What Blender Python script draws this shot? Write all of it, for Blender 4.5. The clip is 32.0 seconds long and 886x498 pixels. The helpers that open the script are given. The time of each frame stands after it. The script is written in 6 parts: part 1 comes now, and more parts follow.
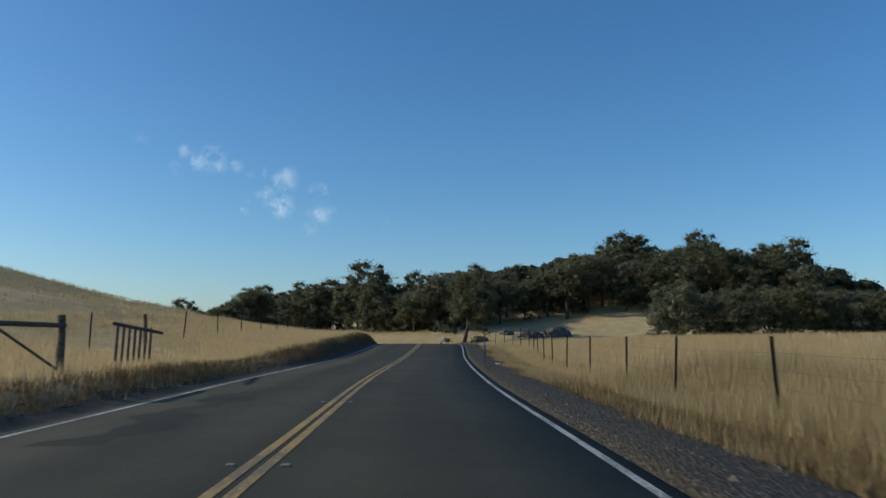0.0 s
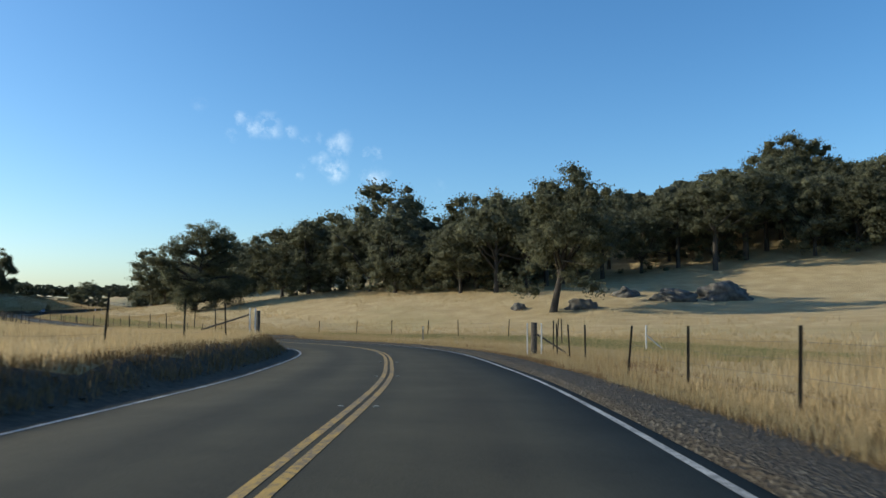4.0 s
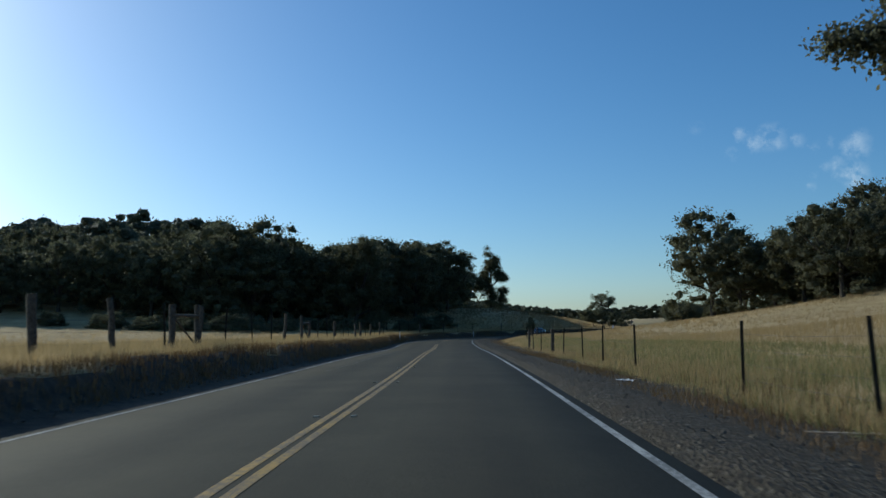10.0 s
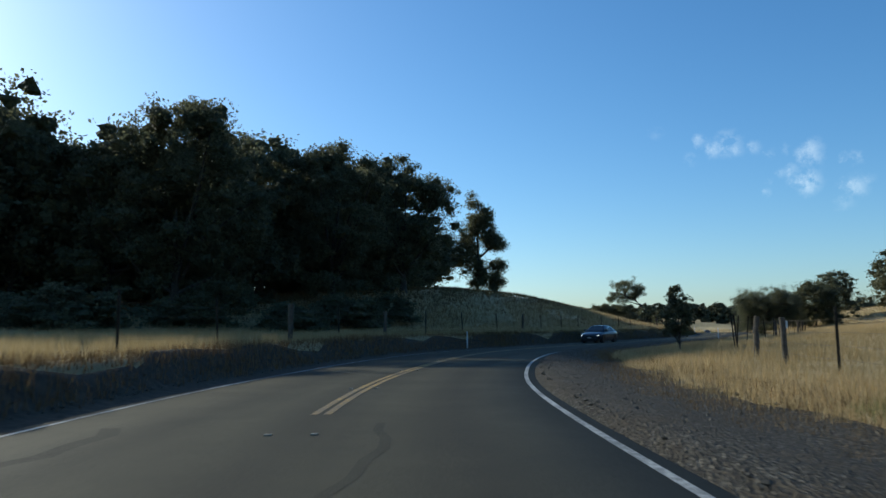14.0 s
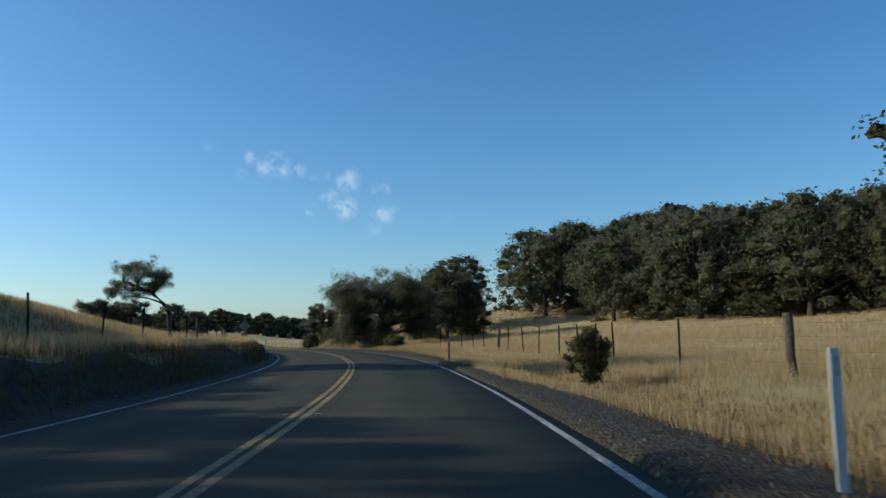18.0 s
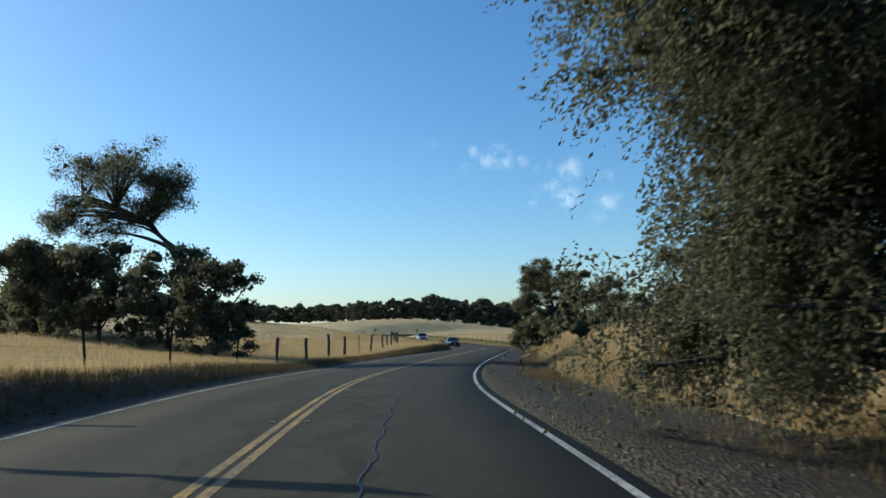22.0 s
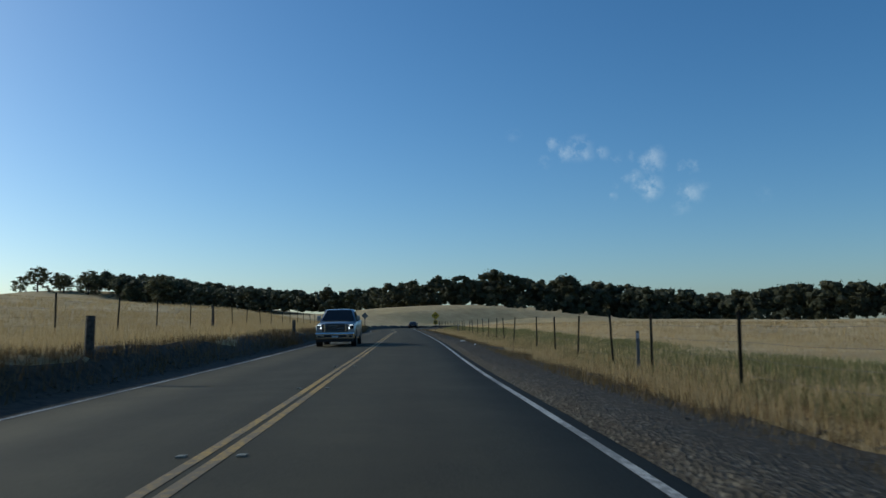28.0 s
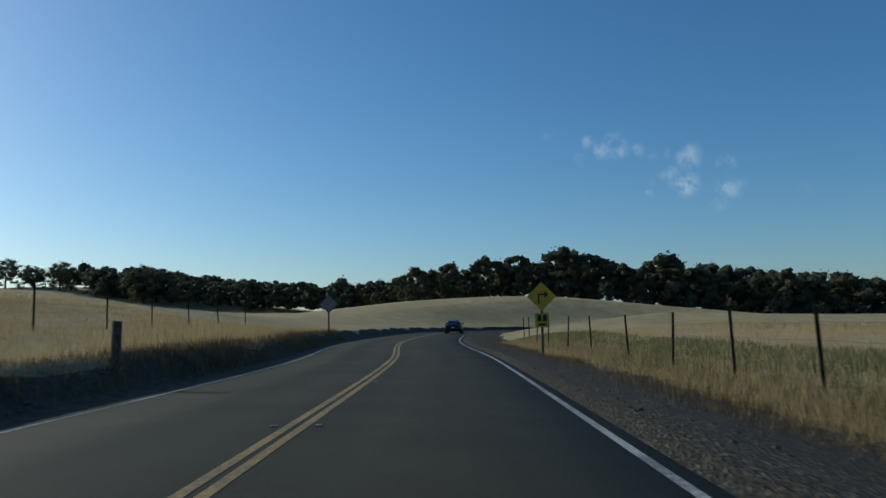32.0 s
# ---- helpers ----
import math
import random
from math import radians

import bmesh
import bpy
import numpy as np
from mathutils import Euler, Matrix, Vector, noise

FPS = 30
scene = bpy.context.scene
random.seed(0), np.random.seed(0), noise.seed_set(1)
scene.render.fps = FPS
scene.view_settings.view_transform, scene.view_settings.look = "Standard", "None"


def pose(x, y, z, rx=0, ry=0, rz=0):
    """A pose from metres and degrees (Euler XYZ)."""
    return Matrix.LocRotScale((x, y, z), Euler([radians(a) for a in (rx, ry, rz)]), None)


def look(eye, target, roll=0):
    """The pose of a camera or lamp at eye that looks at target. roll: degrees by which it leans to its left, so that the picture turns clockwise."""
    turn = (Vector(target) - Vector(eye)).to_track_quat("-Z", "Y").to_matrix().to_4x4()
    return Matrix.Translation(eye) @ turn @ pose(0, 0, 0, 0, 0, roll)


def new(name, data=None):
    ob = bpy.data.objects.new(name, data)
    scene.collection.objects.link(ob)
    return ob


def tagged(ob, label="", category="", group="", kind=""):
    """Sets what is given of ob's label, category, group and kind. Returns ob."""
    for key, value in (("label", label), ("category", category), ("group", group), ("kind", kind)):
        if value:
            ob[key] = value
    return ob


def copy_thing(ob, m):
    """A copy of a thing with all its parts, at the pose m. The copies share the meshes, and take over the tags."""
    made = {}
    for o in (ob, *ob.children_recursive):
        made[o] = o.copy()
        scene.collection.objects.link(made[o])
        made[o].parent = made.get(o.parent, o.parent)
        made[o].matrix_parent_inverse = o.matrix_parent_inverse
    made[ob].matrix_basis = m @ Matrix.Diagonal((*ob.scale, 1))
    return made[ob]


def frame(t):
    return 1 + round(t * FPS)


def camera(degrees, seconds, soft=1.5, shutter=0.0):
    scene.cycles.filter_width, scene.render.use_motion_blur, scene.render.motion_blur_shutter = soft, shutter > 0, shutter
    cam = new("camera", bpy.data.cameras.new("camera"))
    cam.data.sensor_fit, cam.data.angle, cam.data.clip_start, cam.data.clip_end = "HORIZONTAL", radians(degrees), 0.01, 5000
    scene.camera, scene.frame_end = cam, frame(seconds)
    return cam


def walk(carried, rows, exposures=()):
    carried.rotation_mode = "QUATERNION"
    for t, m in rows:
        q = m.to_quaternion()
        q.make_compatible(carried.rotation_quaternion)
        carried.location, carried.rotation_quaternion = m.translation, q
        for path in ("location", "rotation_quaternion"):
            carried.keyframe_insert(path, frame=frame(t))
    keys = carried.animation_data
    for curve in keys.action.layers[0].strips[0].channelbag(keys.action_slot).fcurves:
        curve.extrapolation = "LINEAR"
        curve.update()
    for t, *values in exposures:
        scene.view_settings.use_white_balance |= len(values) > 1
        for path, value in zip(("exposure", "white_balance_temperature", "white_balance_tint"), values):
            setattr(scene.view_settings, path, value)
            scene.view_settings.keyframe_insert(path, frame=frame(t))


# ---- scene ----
cam = camera(59.0, 32.0, soft=1.5, shutter=0.12)
ROWS = [
    (0.0, -0.29, -0.09, -0.17, -0.57, 6.91, -0.43),
    (0.5, -0.35, 11.53, -0.03, -0.95, 6.65, -1.12),
    (1.0, -0.35, 23.17, 0.10, -1.13, 6.12, -1.61),
    (1.5, -0.32, 34.77, 0.10, -1.34, 5.82, -0.68),
    (2.0, -0.22, 46.28, 0.24, -1.63, 6.91, 0.04),
    (2.5, -0.02, 57.66, 0.59, -1.48, 7.52, 0.26),
    (3.0, -0.12, 68.91, 0.85, 1.92, 5.41, -0.08),
    (3.5, -0.68, 80.01, 0.94, 4.01, 4.81, -0.16),
    (4.0, -1.38, 90.92, 0.84, 3.44, 4.17, -0.21),
    (4.5, -1.95, 101.64, 0.59, 1.90, 1.91, -0.52),
    (5.0, -2.77, 112.10, 0.22, 4.08, 2.15, -0.08),
    (5.5, -4.47, 122.24, -0.09, 8.81, 3.13, -1.64),
    (6.0, -7.21, 132.05, -0.36, 15.45, 3.84, -1.91),
    (6.5, -11.22, 141.59, -0.53, 24.01, 4.41, -0.73),
    (7.0, -16.52, 150.66, -0.71, 32.28, 4.65, -1.02),
    (7.5, -22.83, 159.22, -0.95, 38.81, 4.34, 0.02),
    (8.0, -29.64, 167.30, -1.18, 41.63, 4.55, -0.50),
    (8.5, -36.52, 175.12, -1.35, 42.36, 4.80, -0.18),
    (9.0, -43.32, 182.86, -1.44, 41.83, 4.95, -0.45),
    (9.5, -50.09, 190.69, -1.45, 41.19, 5.45, 0.17),
    (10.0, -56.84, 198.79, -1.40, 39.61, 6.21, 1.06),
    (10.5, -63.51, 207.11, -1.35, 39.03, 6.28, 0.99),
    (11.0, -70.08, 215.39, -1.33, 38.84, 6.23, 0.57),
    (11.5, -76.61, 223.58, -1.28, 38.73, 6.13, 0.20),
    (12.0, -83.08, 231.59, -1.27, 38.83, 6.19, 0.29),
    (12.5, -89.48, 239.45, -1.33, 38.60, 5.70, -0.28),
    (13.0, -95.87, 247.27, -1.35, 38.39, 5.66, 0.17),
    (13.5, -102.20, 255.05, -1.25, 38.03, 5.92, 0.71),
    (14.0, -108.39, 262.86, -1.13, 36.81, 6.29, 0.87),
    (14.5, -114.28, 270.84, -1.05, 34.42, 6.26, 1.22),
    (15.0, -119.70, 279.13, -0.98, 30.59, 6.28, 1.82),
    (15.5, -124.43, 287.84, -0.96, 25.06, 5.10, 2.77),
    (16.0, -128.19, 297.03, -1.00, 17.54, 5.16, 3.10),
    (16.5, -130.79, 306.26, -0.97, 10.75, 5.42, 2.52),
    (17.0, -132.42, 315.26, -0.90, 5.91, 6.10, -0.07),
    (17.5, -133.55, 323.97, -0.78, 4.42, 6.68, -0.74),
    (18.0, -134.57, 332.57, -0.75, 4.30, 6.69, 1.00),
    (18.5, -135.57, 341.13, -0.75, 5.11, 6.47, 2.31),
    (19.0, -136.63, 349.85, -0.66, 6.63, 6.27, 2.50),
    (19.5, -138.08, 358.91, -0.58, 9.11, 6.19, 2.11),
    (20.0, -139.94, 368.12, -0.48, 12.21, 6.33, 2.93),
    (20.5, -142.23, 377.36, -0.43, 14.36, 6.16, 2.81),
    (21.0, -144.86, 386.50, -0.36, 16.69, 6.04, 2.62),
    (21.5, -147.85, 395.42, -0.23, 18.79, 6.09, 1.53),
    (22.0, -151.21, 404.28, -0.14, 20.67, 6.16, 0.83),
    (22.5, -154.80, 413.32, -0.17, 21.86, 2.96, 0.38),
    (23.0, -158.42, 422.49, -0.31, 21.25, 3.63, 1.03),
    (23.5, -161.86, 431.79, -0.45, 18.64, 3.83, 1.86),
    (24.0, -164.88, 441.31, -0.54, 16.22, 3.69, 0.84),
    (24.5, -167.48, 451.00, -0.57, 14.71, 4.58, -0.53),
    (25.0, -170.01, 460.76, -0.62, 16.18, 4.91, 0.03),
    (25.5, -172.69, 470.53, -0.68, 16.53, 5.00, 0.29),
    (26.0, -175.32, 480.36, -0.75, 14.91, 5.16, 0.50),
    (26.5, -177.79, 490.32, -0.82, 13.71, 5.28, 0.79),
    (27.0, -180.70, 500.25, -0.84, 18.62, 5.60, -0.86),
    (27.5, -184.51, 510.00, -0.98, 23.12, 5.48, 0.18),
    (28.0, -189.03, 519.60, -1.07, 26.48, 5.81, 0.77),
    (28.5, -194.04, 529.08, -0.99, 28.71, 6.06, 0.22),
    (29.0, -199.30, 538.45, -0.88, 29.75, 6.34, 0.22),
    (29.5, -204.60, 547.78, -0.81, 29.63, 6.18, 0.48),
    (30.0, -209.82, 557.11, -0.73, 29.15, 6.14, 0.66),
    (30.5, -215.04, 566.40, -0.59, 29.21, 6.26, 0.30),
    (31.0, -220.24, 575.65, -0.48, 29.21, 6.21, 0.10),
    (31.5, -225.35, 584.89, -0.43, 29.11, 6.10, 0.67),
    (32.0, -230.43, 594.16, -0.40, 29.05, 5.83, 1.05),
]
EXPOSURES = [(0, 0.1, 6050, 3), (2.5, 0.13, 6050, 3), (5, 0.8, 6300, 2), (6, 0.72, 6150, 0), (7, 0.33, 5790, -1), (8, 0.14, 5590, -1), (10, -0.12, 5740, -1), (13, 0.24, 5920, -1),
             (16, 0.47, 5960, 2), (18, 0.28, 6120, 1), (21, 0.43, 6150, 1), (22, 0.5, 6150, 1), (23, 0.18, 5980, 1), (24, 0.12, 5980, 0), (27, -0.08, 5840, 0), (29, -0.31, 5830, -1), (32, -0.34, 5870, -1)]
walk(cam, [(t, pose(x, y, z, 90 + p, r, yaw)) for t, x, y, z, yaw, p, r in ROWS], EXPOSURES)

# ---- sky and sun ----
SUN_AZ, SUN_EL = 90.0, 24.0      # degrees to the west of +Y, and above the horizon
world = bpy.data.worlds.new("sky")
scene.world = world
world.use_nodes = True
wn, wl = world.node_tree.nodes, world.node_tree.links
sky = wn.new("ShaderNodeTexSky")
sky.sky_type, sky.sun_disc = "NISHITA", False
sky.sun_elevation, sky.sun_rotation = radians(SUN_EL), radians(-SUN_AZ)
sky.air_density, sky.dust_density, sky.ozone_density, sky.altitude = 1.0, 1.2, 4.0, 300
bg = wn["Background"]
bg.inputs["Strength"].default_value = 0.120
CLOUD_AT = Vector((-193.5, 965.9, 171.4)).normalized()
CLOUD_X = CLOUD_AT.cross(Vector((0, 0, 1))).normalized()
CLOUD_Y = CLOUD_X.cross(CLOUD_AT)
# wisps: degrees to the side and up from the brightest, radius in degrees, weight
WISPS = [(0.0, 0.0, 0.95, 0.8), (0.37, 1.6, 0.8, 0.55), (0.6, 2.0, 0.6, 0.45), (-0.9, 0.8, 0.5, 0.4), (-1.55, 0.7, 0.4, 0.32), (-1.2, 2.2, 0.4, 0.22), (0.6, 2.4, 0.45, 0.32),
         (-2.2, 2.0, 0.4, 0.22), (-4.8, 2.95, 0.95, 0.65), (-5.6, 2.7, 0.65, 0.5), (-6.5, 3.4, 0.5, 0.38), (-4.3, 2.6, 0.55, 0.5), (-3.15, 2.5, 0.5, 0.42), (-7.1, 2.2, 0.42, 0.32),
         (-9.5, 4.3, 0.5, 0.25), (2.5, 1.1, 0.5, 0.45), (3.0, 1.15, 0.45, 0.4), (2.75, -0.65, 0.85, 0.65), (2.1, -1.6, 0.6, 0.35), (3.5, -0.25, 0.45, 0.28), (-2.4, 0.2, 0.28, 0.32),
         (-2.5, -0.5, 0.32, 0.28), (7.5, -1.0, 0.5, 0.12)]
wc = wn.new("ShaderNodeTexCoord").outputs["Generated"]
wnoise = wn.new("ShaderNodeTexNoise")
wnoise.inputs["Scale"].default_value, wnoise.inputs["Detail"].default_value, wnoise.inputs["Roughness"].default_value = 42, 9, 0.68
wl.new(wc, wnoise.inputs["Vector"])
shift = wn.new("ShaderNodeVectorMath")
shift.operation = "MULTIPLY_ADD"
shift.inputs[1].default_value = (0.04, 0.04, 0.018)
wl.new(wnoise.outputs["Color"], shift.inputs[0])
wl.new(wc, shift.inputs[2])
total = None
for dx, dy, rad, weight in WISPS:
    way = (CLOUD_AT + CLOUD_X * math.tan(radians(dx)) + CLOUD_Y * math.tan(radians(dy))).normalized() + Vector((0.02, 0.02, 0.009))
    far = wn.new("ShaderNodeVectorMath")
    far.operation = "DISTANCE"
    far.inputs[1].default_value = way
    wl.new(shift.outputs[0], far.inputs[0])
    fade = wn.new("ShaderNodeMapRange")
    fade.interpolation_type = "SMOOTHSTEP"
    for k, v in ((1, radians(rad) * 1.35), (2, radians(rad) * 0.1), (3, 0.0), (4, weight)):
        fade.inputs[k].default_value = v
    wl.new(far.outputs["Value"], fade.inputs[0])
    if total is None:
        total = fade.outputs[0]
    else:
        add = wn.new("ShaderNodeMath")
        add.operation = "MAXIMUM"
        wl.new(total, add.inputs[0])
        wl.new(fade.outputs[0], add.inputs[1])
        total = add.outputs[0]
veil = wn.new("ShaderNodeMath")
veil.operation = "MULTIPLY"
wl.new(total, veil.inputs[0])
tear = wn.new("ShaderNodeMapRange")
for k, v in ((1, 0.40), (2, 0.68), (3, 0.0), (4, 0.85)):
    tear.inputs[k].default_value = v
wl.new(wnoise.outputs["Fac"], tear.inputs[0])
wl.new(tear.outputs[0], veil.inputs[1])
cloudy = wn.new("ShaderNodeMix")
cloudy.data_type = "RGBA"
wl.new(veil.outputs[0], cloudy.inputs[0])
rich = wn.new("ShaderNodeHueSaturation")
rich.inputs["Saturation"].default_value = 1.16
wl.new(sky.outputs["Color"], rich.inputs["Color"])
wl.new(rich.outputs["Color"], cloudy.inputs[6])
cloudy.inputs[7].default_value = (6.6, 7.0, 7.4, 1)
wl.new(cloudy.outputs[2], bg.inputs["Color"])
sun = new("sun", bpy.data.lights.new("sun", "SUN"))
sun.data.energy, sun.data.angle, sun.data.color = 3.2, radians(0.5), (1.0, 0.9, 0.74)
sun_dir = Vector((-math.sin(radians(SUN_AZ)) * math.cos(radians(SUN_EL)), math.cos(radians(SUN_AZ)) * math.cos(radians(SUN_EL)), math.sin(radians(SUN_EL))))
sun.matrix_world = look(sun_dir * 300, (0, 0, 0))

# ---- the road's line: plan and profile ----
PLAN = [(-1.5, -90.0), (-1.7, -45.1), (-1.9, -0.2), (-2.3, 22.8), (-2.1, 45.8), (-1.7, 68.4), (-2.8, 90.8), (-4.2, 112.3), (-8.2, 132.6),
        (-18.2, 150.1), (-31.4, 166.0), (-44.9, 181.4), (-58.2, 197.6), (-71.4, 214.3), (-84.5, 230.6), (-97.3, 246.5), (-110.1, 262.4), (-122.1, 278.9),
        (-131.2, 297.7), (-134.7, 316.9), (-136.6, 334.4), (-138.6, 351.4), (-141.8, 369.3), (-146.8, 387.3), (-153.5, 405.1), (-161.2, 423.3), (-167.1, 442.0),
        (-171.9, 461.0), (-176.8, 480.4), (-181.9, 500.0), (-190.7, 518.7), (-201.0, 537.5), (-211.4, 556.4), (-222.0, 575.4), (-232.6, 594.3), (-244.7, 616.2),
        (-257.5, 637.8), (-276.0, 676.4), (-284.2, 700.1), (-284.3, 719.0), (-276.2, 734.9), (-262.2, 747.9), (-235.1, 763.9), (-195.0, 780.0), (-140.0, 792.0),
        (-60.0, 800.0)]
PROFILE = [-2.09, -1.74, -1.38, -1.20, -0.93, -0.18, -0.34, -0.91, -1.42, -1.89, -2.31, -2.60, -2.54, -2.47, -2.41, -2.47, -2.26, -2.17,
           -2.02, -1.96, -1.86, -1.80, -1.67, -1.52, -1.37, -1.47, -1.69, -1.80, -1.96, -2.11, -2.16, -2.06, -1.83, -1.65, -1.53, -1.42,
           -1.11, -0.85, -0.81, -0.90, -1.01, -0.94, -0.75, -0.53, -0.30, -0.36]


def spline(nodes, step):
    """A Catmull-Rom line through the nodes, resampled at even steps along its plan."""
    q = np.array(nodes, float)
    q = np.vstack([2 * q[0] - q[1], q, 2 * q[-1] - q[-2]])
    out = []
    for i in range(1, len(q) - 2):
        u = np.linspace(0, 1, 24, endpoint=False)[:, None]
        a, b, c, d = q[i - 1], q[i], q[i + 1], q[i + 2]
        out.append(0.5 * (2 * b + (c - a) * u + (2 * a - 5 * b + 4 * c - d) * u ** 2 + (3 * b - a - 3 * c + d) * u ** 3))
    out.append(q[-2][None])
    out = np.vstack(out)
    run = np.concatenate([[0], np.cumsum(np.hypot(*np.diff(out[:, :2], axis=0).T))])
    s = np.arange(0, run[-1], step)
    return s, np.stack([np.interp(s, run, out[:, k]) for k in range(3)], 1)


RS, RC = spline([(x, y, z) for (x, y), z in zip(PLAN, PROFILE)], 2.0)
RT = np.gradient(RC[:, :2], axis=0)
RT /= np.linalg.norm(RT, axis=1)[:, None]
RN = np.stack([RT[:, 1], -RT[:, 0]], 1)       # to the right of the way


def road_at(s, lat):
    """Plan place at a station and a distance to the right of the centre line."""
    s, lat = np.asarray(s, float), np.asarray(lat, float)
    x, y = np.interp(s, RS, RC[:, 0]), np.interp(s, RS, RC[:, 1])
    nx, ny = np.interp(s, RS, RN[:, 0]), np.interp(s, RS, RN[:, 1])
    return x + nx * lat, y + ny * lat


def road_z(s):
    return np.interp(s, RS, RC[:, 2])


def road_yaw(s):
    """Heading in degrees, as a rotation about z from +Y."""
    return math.degrees(math.atan2(-np.interp(s, RS, RT[:, 0]), np.interp(s, RS, RT[:, 1])))


def smooth(a, b, v):
    u = np.clip((v - a) / (b - a), 0, 1)
    return u * u * (3 - 2 * u)


# hills: middle x, y, spread x, y, turn in degrees, height
HILLS = [(-68, 70, 34, 54, 0, 11.5), (25, 300, 66, 60, 0, 14), (95, 270, 58, 60, 0, 18), (-70, 338, 32, 40, 0, 4), (-95, 472, 46, 44, 0, 9.5), (-40, 380, 45, 55, 0, 14),
         (-255, 310, 56, 60, 0, 21), (-165, 330, 13, 34, 0, 3.2), (-168, 392, 12, 36, 8, 2.6), (-148, 480, 11, 20, 0, 0.9), (-560, 330, 160, 160, 0, 24), (-192, 446, 18, 26, 0, 1.5),
         (150, 20, 90, 120, 0, 8), (-16, 247, 27, 19, 0, 2.7), (-348, 595, 98, 122, 0, -1.4), (-659, 878, 137, 115, 0, 5.5), (-256, 836, 71, 129, 0, -7.7), (-215, 921, 138, 55, 0, 1.4),
         (-330, 570, 90, 120, 0, 7), (-640, 880, 170, 150, 0, 22), (-315, 875, 95, 62, 0, 11), (150, 720, 150, 150, 0, 5), (-300, 767, 98, 64, 0, 10.1), (53, 791, 131, 117, 0, 5.6), (-366, 724, 52, 66, 0, -3.2), (-47, 237, 24, 16, 0, 1.5), (-163, 352, 14, 24, 0, 1.4), (2, 216, 34, 20, 0, 3.0)]
LEFT_BANK = ([0, 122, 140, 172, 195, 215, 400, 425, 470, 525, 552, 575, 600, 625, 680, 1100], [0.25, 0.3, 0.78, 0.85, 0.55, 0.65, 0.7, 0.85, 0.95, 0.85, 0.6, 0.1, 0.1, 0.6, 0.66, 0.66])
RIGHT_BANK = ([0, 560, 566, 578, 595, 612, 625, 640, 1100], [0, 0, 0.45, 0.8, 1.15, 1.5, 1.2, 0, 0])


def verge(s, lat):
    left = np.interp(s, *LEFT_BANK) * smooth(4.3, 5.25, -lat)
    cut = np.interp(s, *RIGHT_BANK)
    ditch = -0.32 * smooth(4.2, 6.6, lat) * (1 - smooth(6.8, 10, lat)) * (1 - np.clip(cut, 0, 1) * 0.6)
    right = cut * smooth(6.6, 9.2, lat)
    return left + right + ditch


def wob(x, y, size, seed=0.0):
    """Smooth unevenness of the land, from -1 to 1."""
    a, b = x / size + seed, y / size - seed
    return (np.sin(a * 1.0 + 1.7 * np.sin(b * 0.8)) + np.sin(b * 1.3 + 1.3 * np.sin(a * 1.1 + 2.0)) + np.sin((a + b) * 0.7)) / 3


def height(x, y):
    """The land's height; the distance from the road and the station."""
    x, y = np.asarray(x, float).ravel(), np.asarray(y, float).ravel()
    z, lat, sta = np.empty_like(x), np.empty_like(x), np.empty_like(x)
    for i in range(0, len(x), 4000):
        px, py = x[i:i + 4000, None], y[i:i + 4000, None]
        d2 = (px - RC[None, :, 0]) ** 2 + (py - RC[None, :, 1]) ** 2
        k = d2.argmin(1)
        w = 1 / (d2 + 9.0) ** 2
        base = (w * RC[None, :, 2]).sum(1) / w.sum(1)
        dx, dy = px[:, 0] - RC[k, 0], py[:, 0] - RC[k, 1]
        lat[i:i + 4000] = np.sign(dx * RN[k, 0] + dy * RN[k, 1]) * np.sqrt(d2[np.arange(len(k)), k])
        sta[i:i + 4000] = RS[k] + dx * RT[k, 0] + dy * RT[k, 1]
        z[i:i + 4000] = base
    d = np.abs(lat)
    hill = np.zeros_like(x)
    for cx, cy, sx, sy, turn, h in HILLS:
        c, s = math.cos(radians(turn)), math.sin(radians(turn))
        u, v = (x - cx) * c + (y - cy) * s, -(x - cx) * s + (y - cy) * c
        hill += h * np.exp(-(u / sx) ** 2 - (v / sy) ** 2)
    far = smooth(200, 1500, np.hypot(x + 150, y - 350) - 500)
    hill += far * 12 * wob(x, y, 260)
    z += hill * smooth(4.5, 26, d) + verge(sta, lat) + smooth(7, 30, d) * (0.35 * wob(x, y, 7) + 0.8 * wob(x, y, 23, 1.0)) * 0.6
    return z, lat, sta


# ---- materials ----
def material(name, rough=0.8):
    m = bpy.data.materials.new(name)
    m.use_nodes = True
    n = m.node_tree.nodes
    n["Principled BSDF"].inputs["Roughness"].default_value = rough
    n["Principled BSDF"].inputs["Specular IOR Level"].default_value = 0.3
    return m, n, m.node_tree.links, n["Principled BSDF"]


def ramp(n, l, source, stops):
    r = n.new("ShaderNodeValToRGB")
    e = r.color_ramp.elements
    while len(e) < len(stops):
        e.new(0.5)
    for k, (at, c) in zip(e, stops):
        k.position, k.color = at, (*c, 1)
    l.new(source, r.inputs["Fac"])
    return r.outputs["Color"]


def noise_node(n, l, scale, detail=4, coords=None, kind="Fac", rough=0.55):
    t = n.new("ShaderNodeTexNoise")
    t.inputs["Scale"].default_value, t.inputs["Detail"].default_value, t.inputs["Roughness"].default_value = scale, detail, rough
    if coords is not None:
        l.new(coords, t.inputs["Vector"])
    return t.outputs[kind]


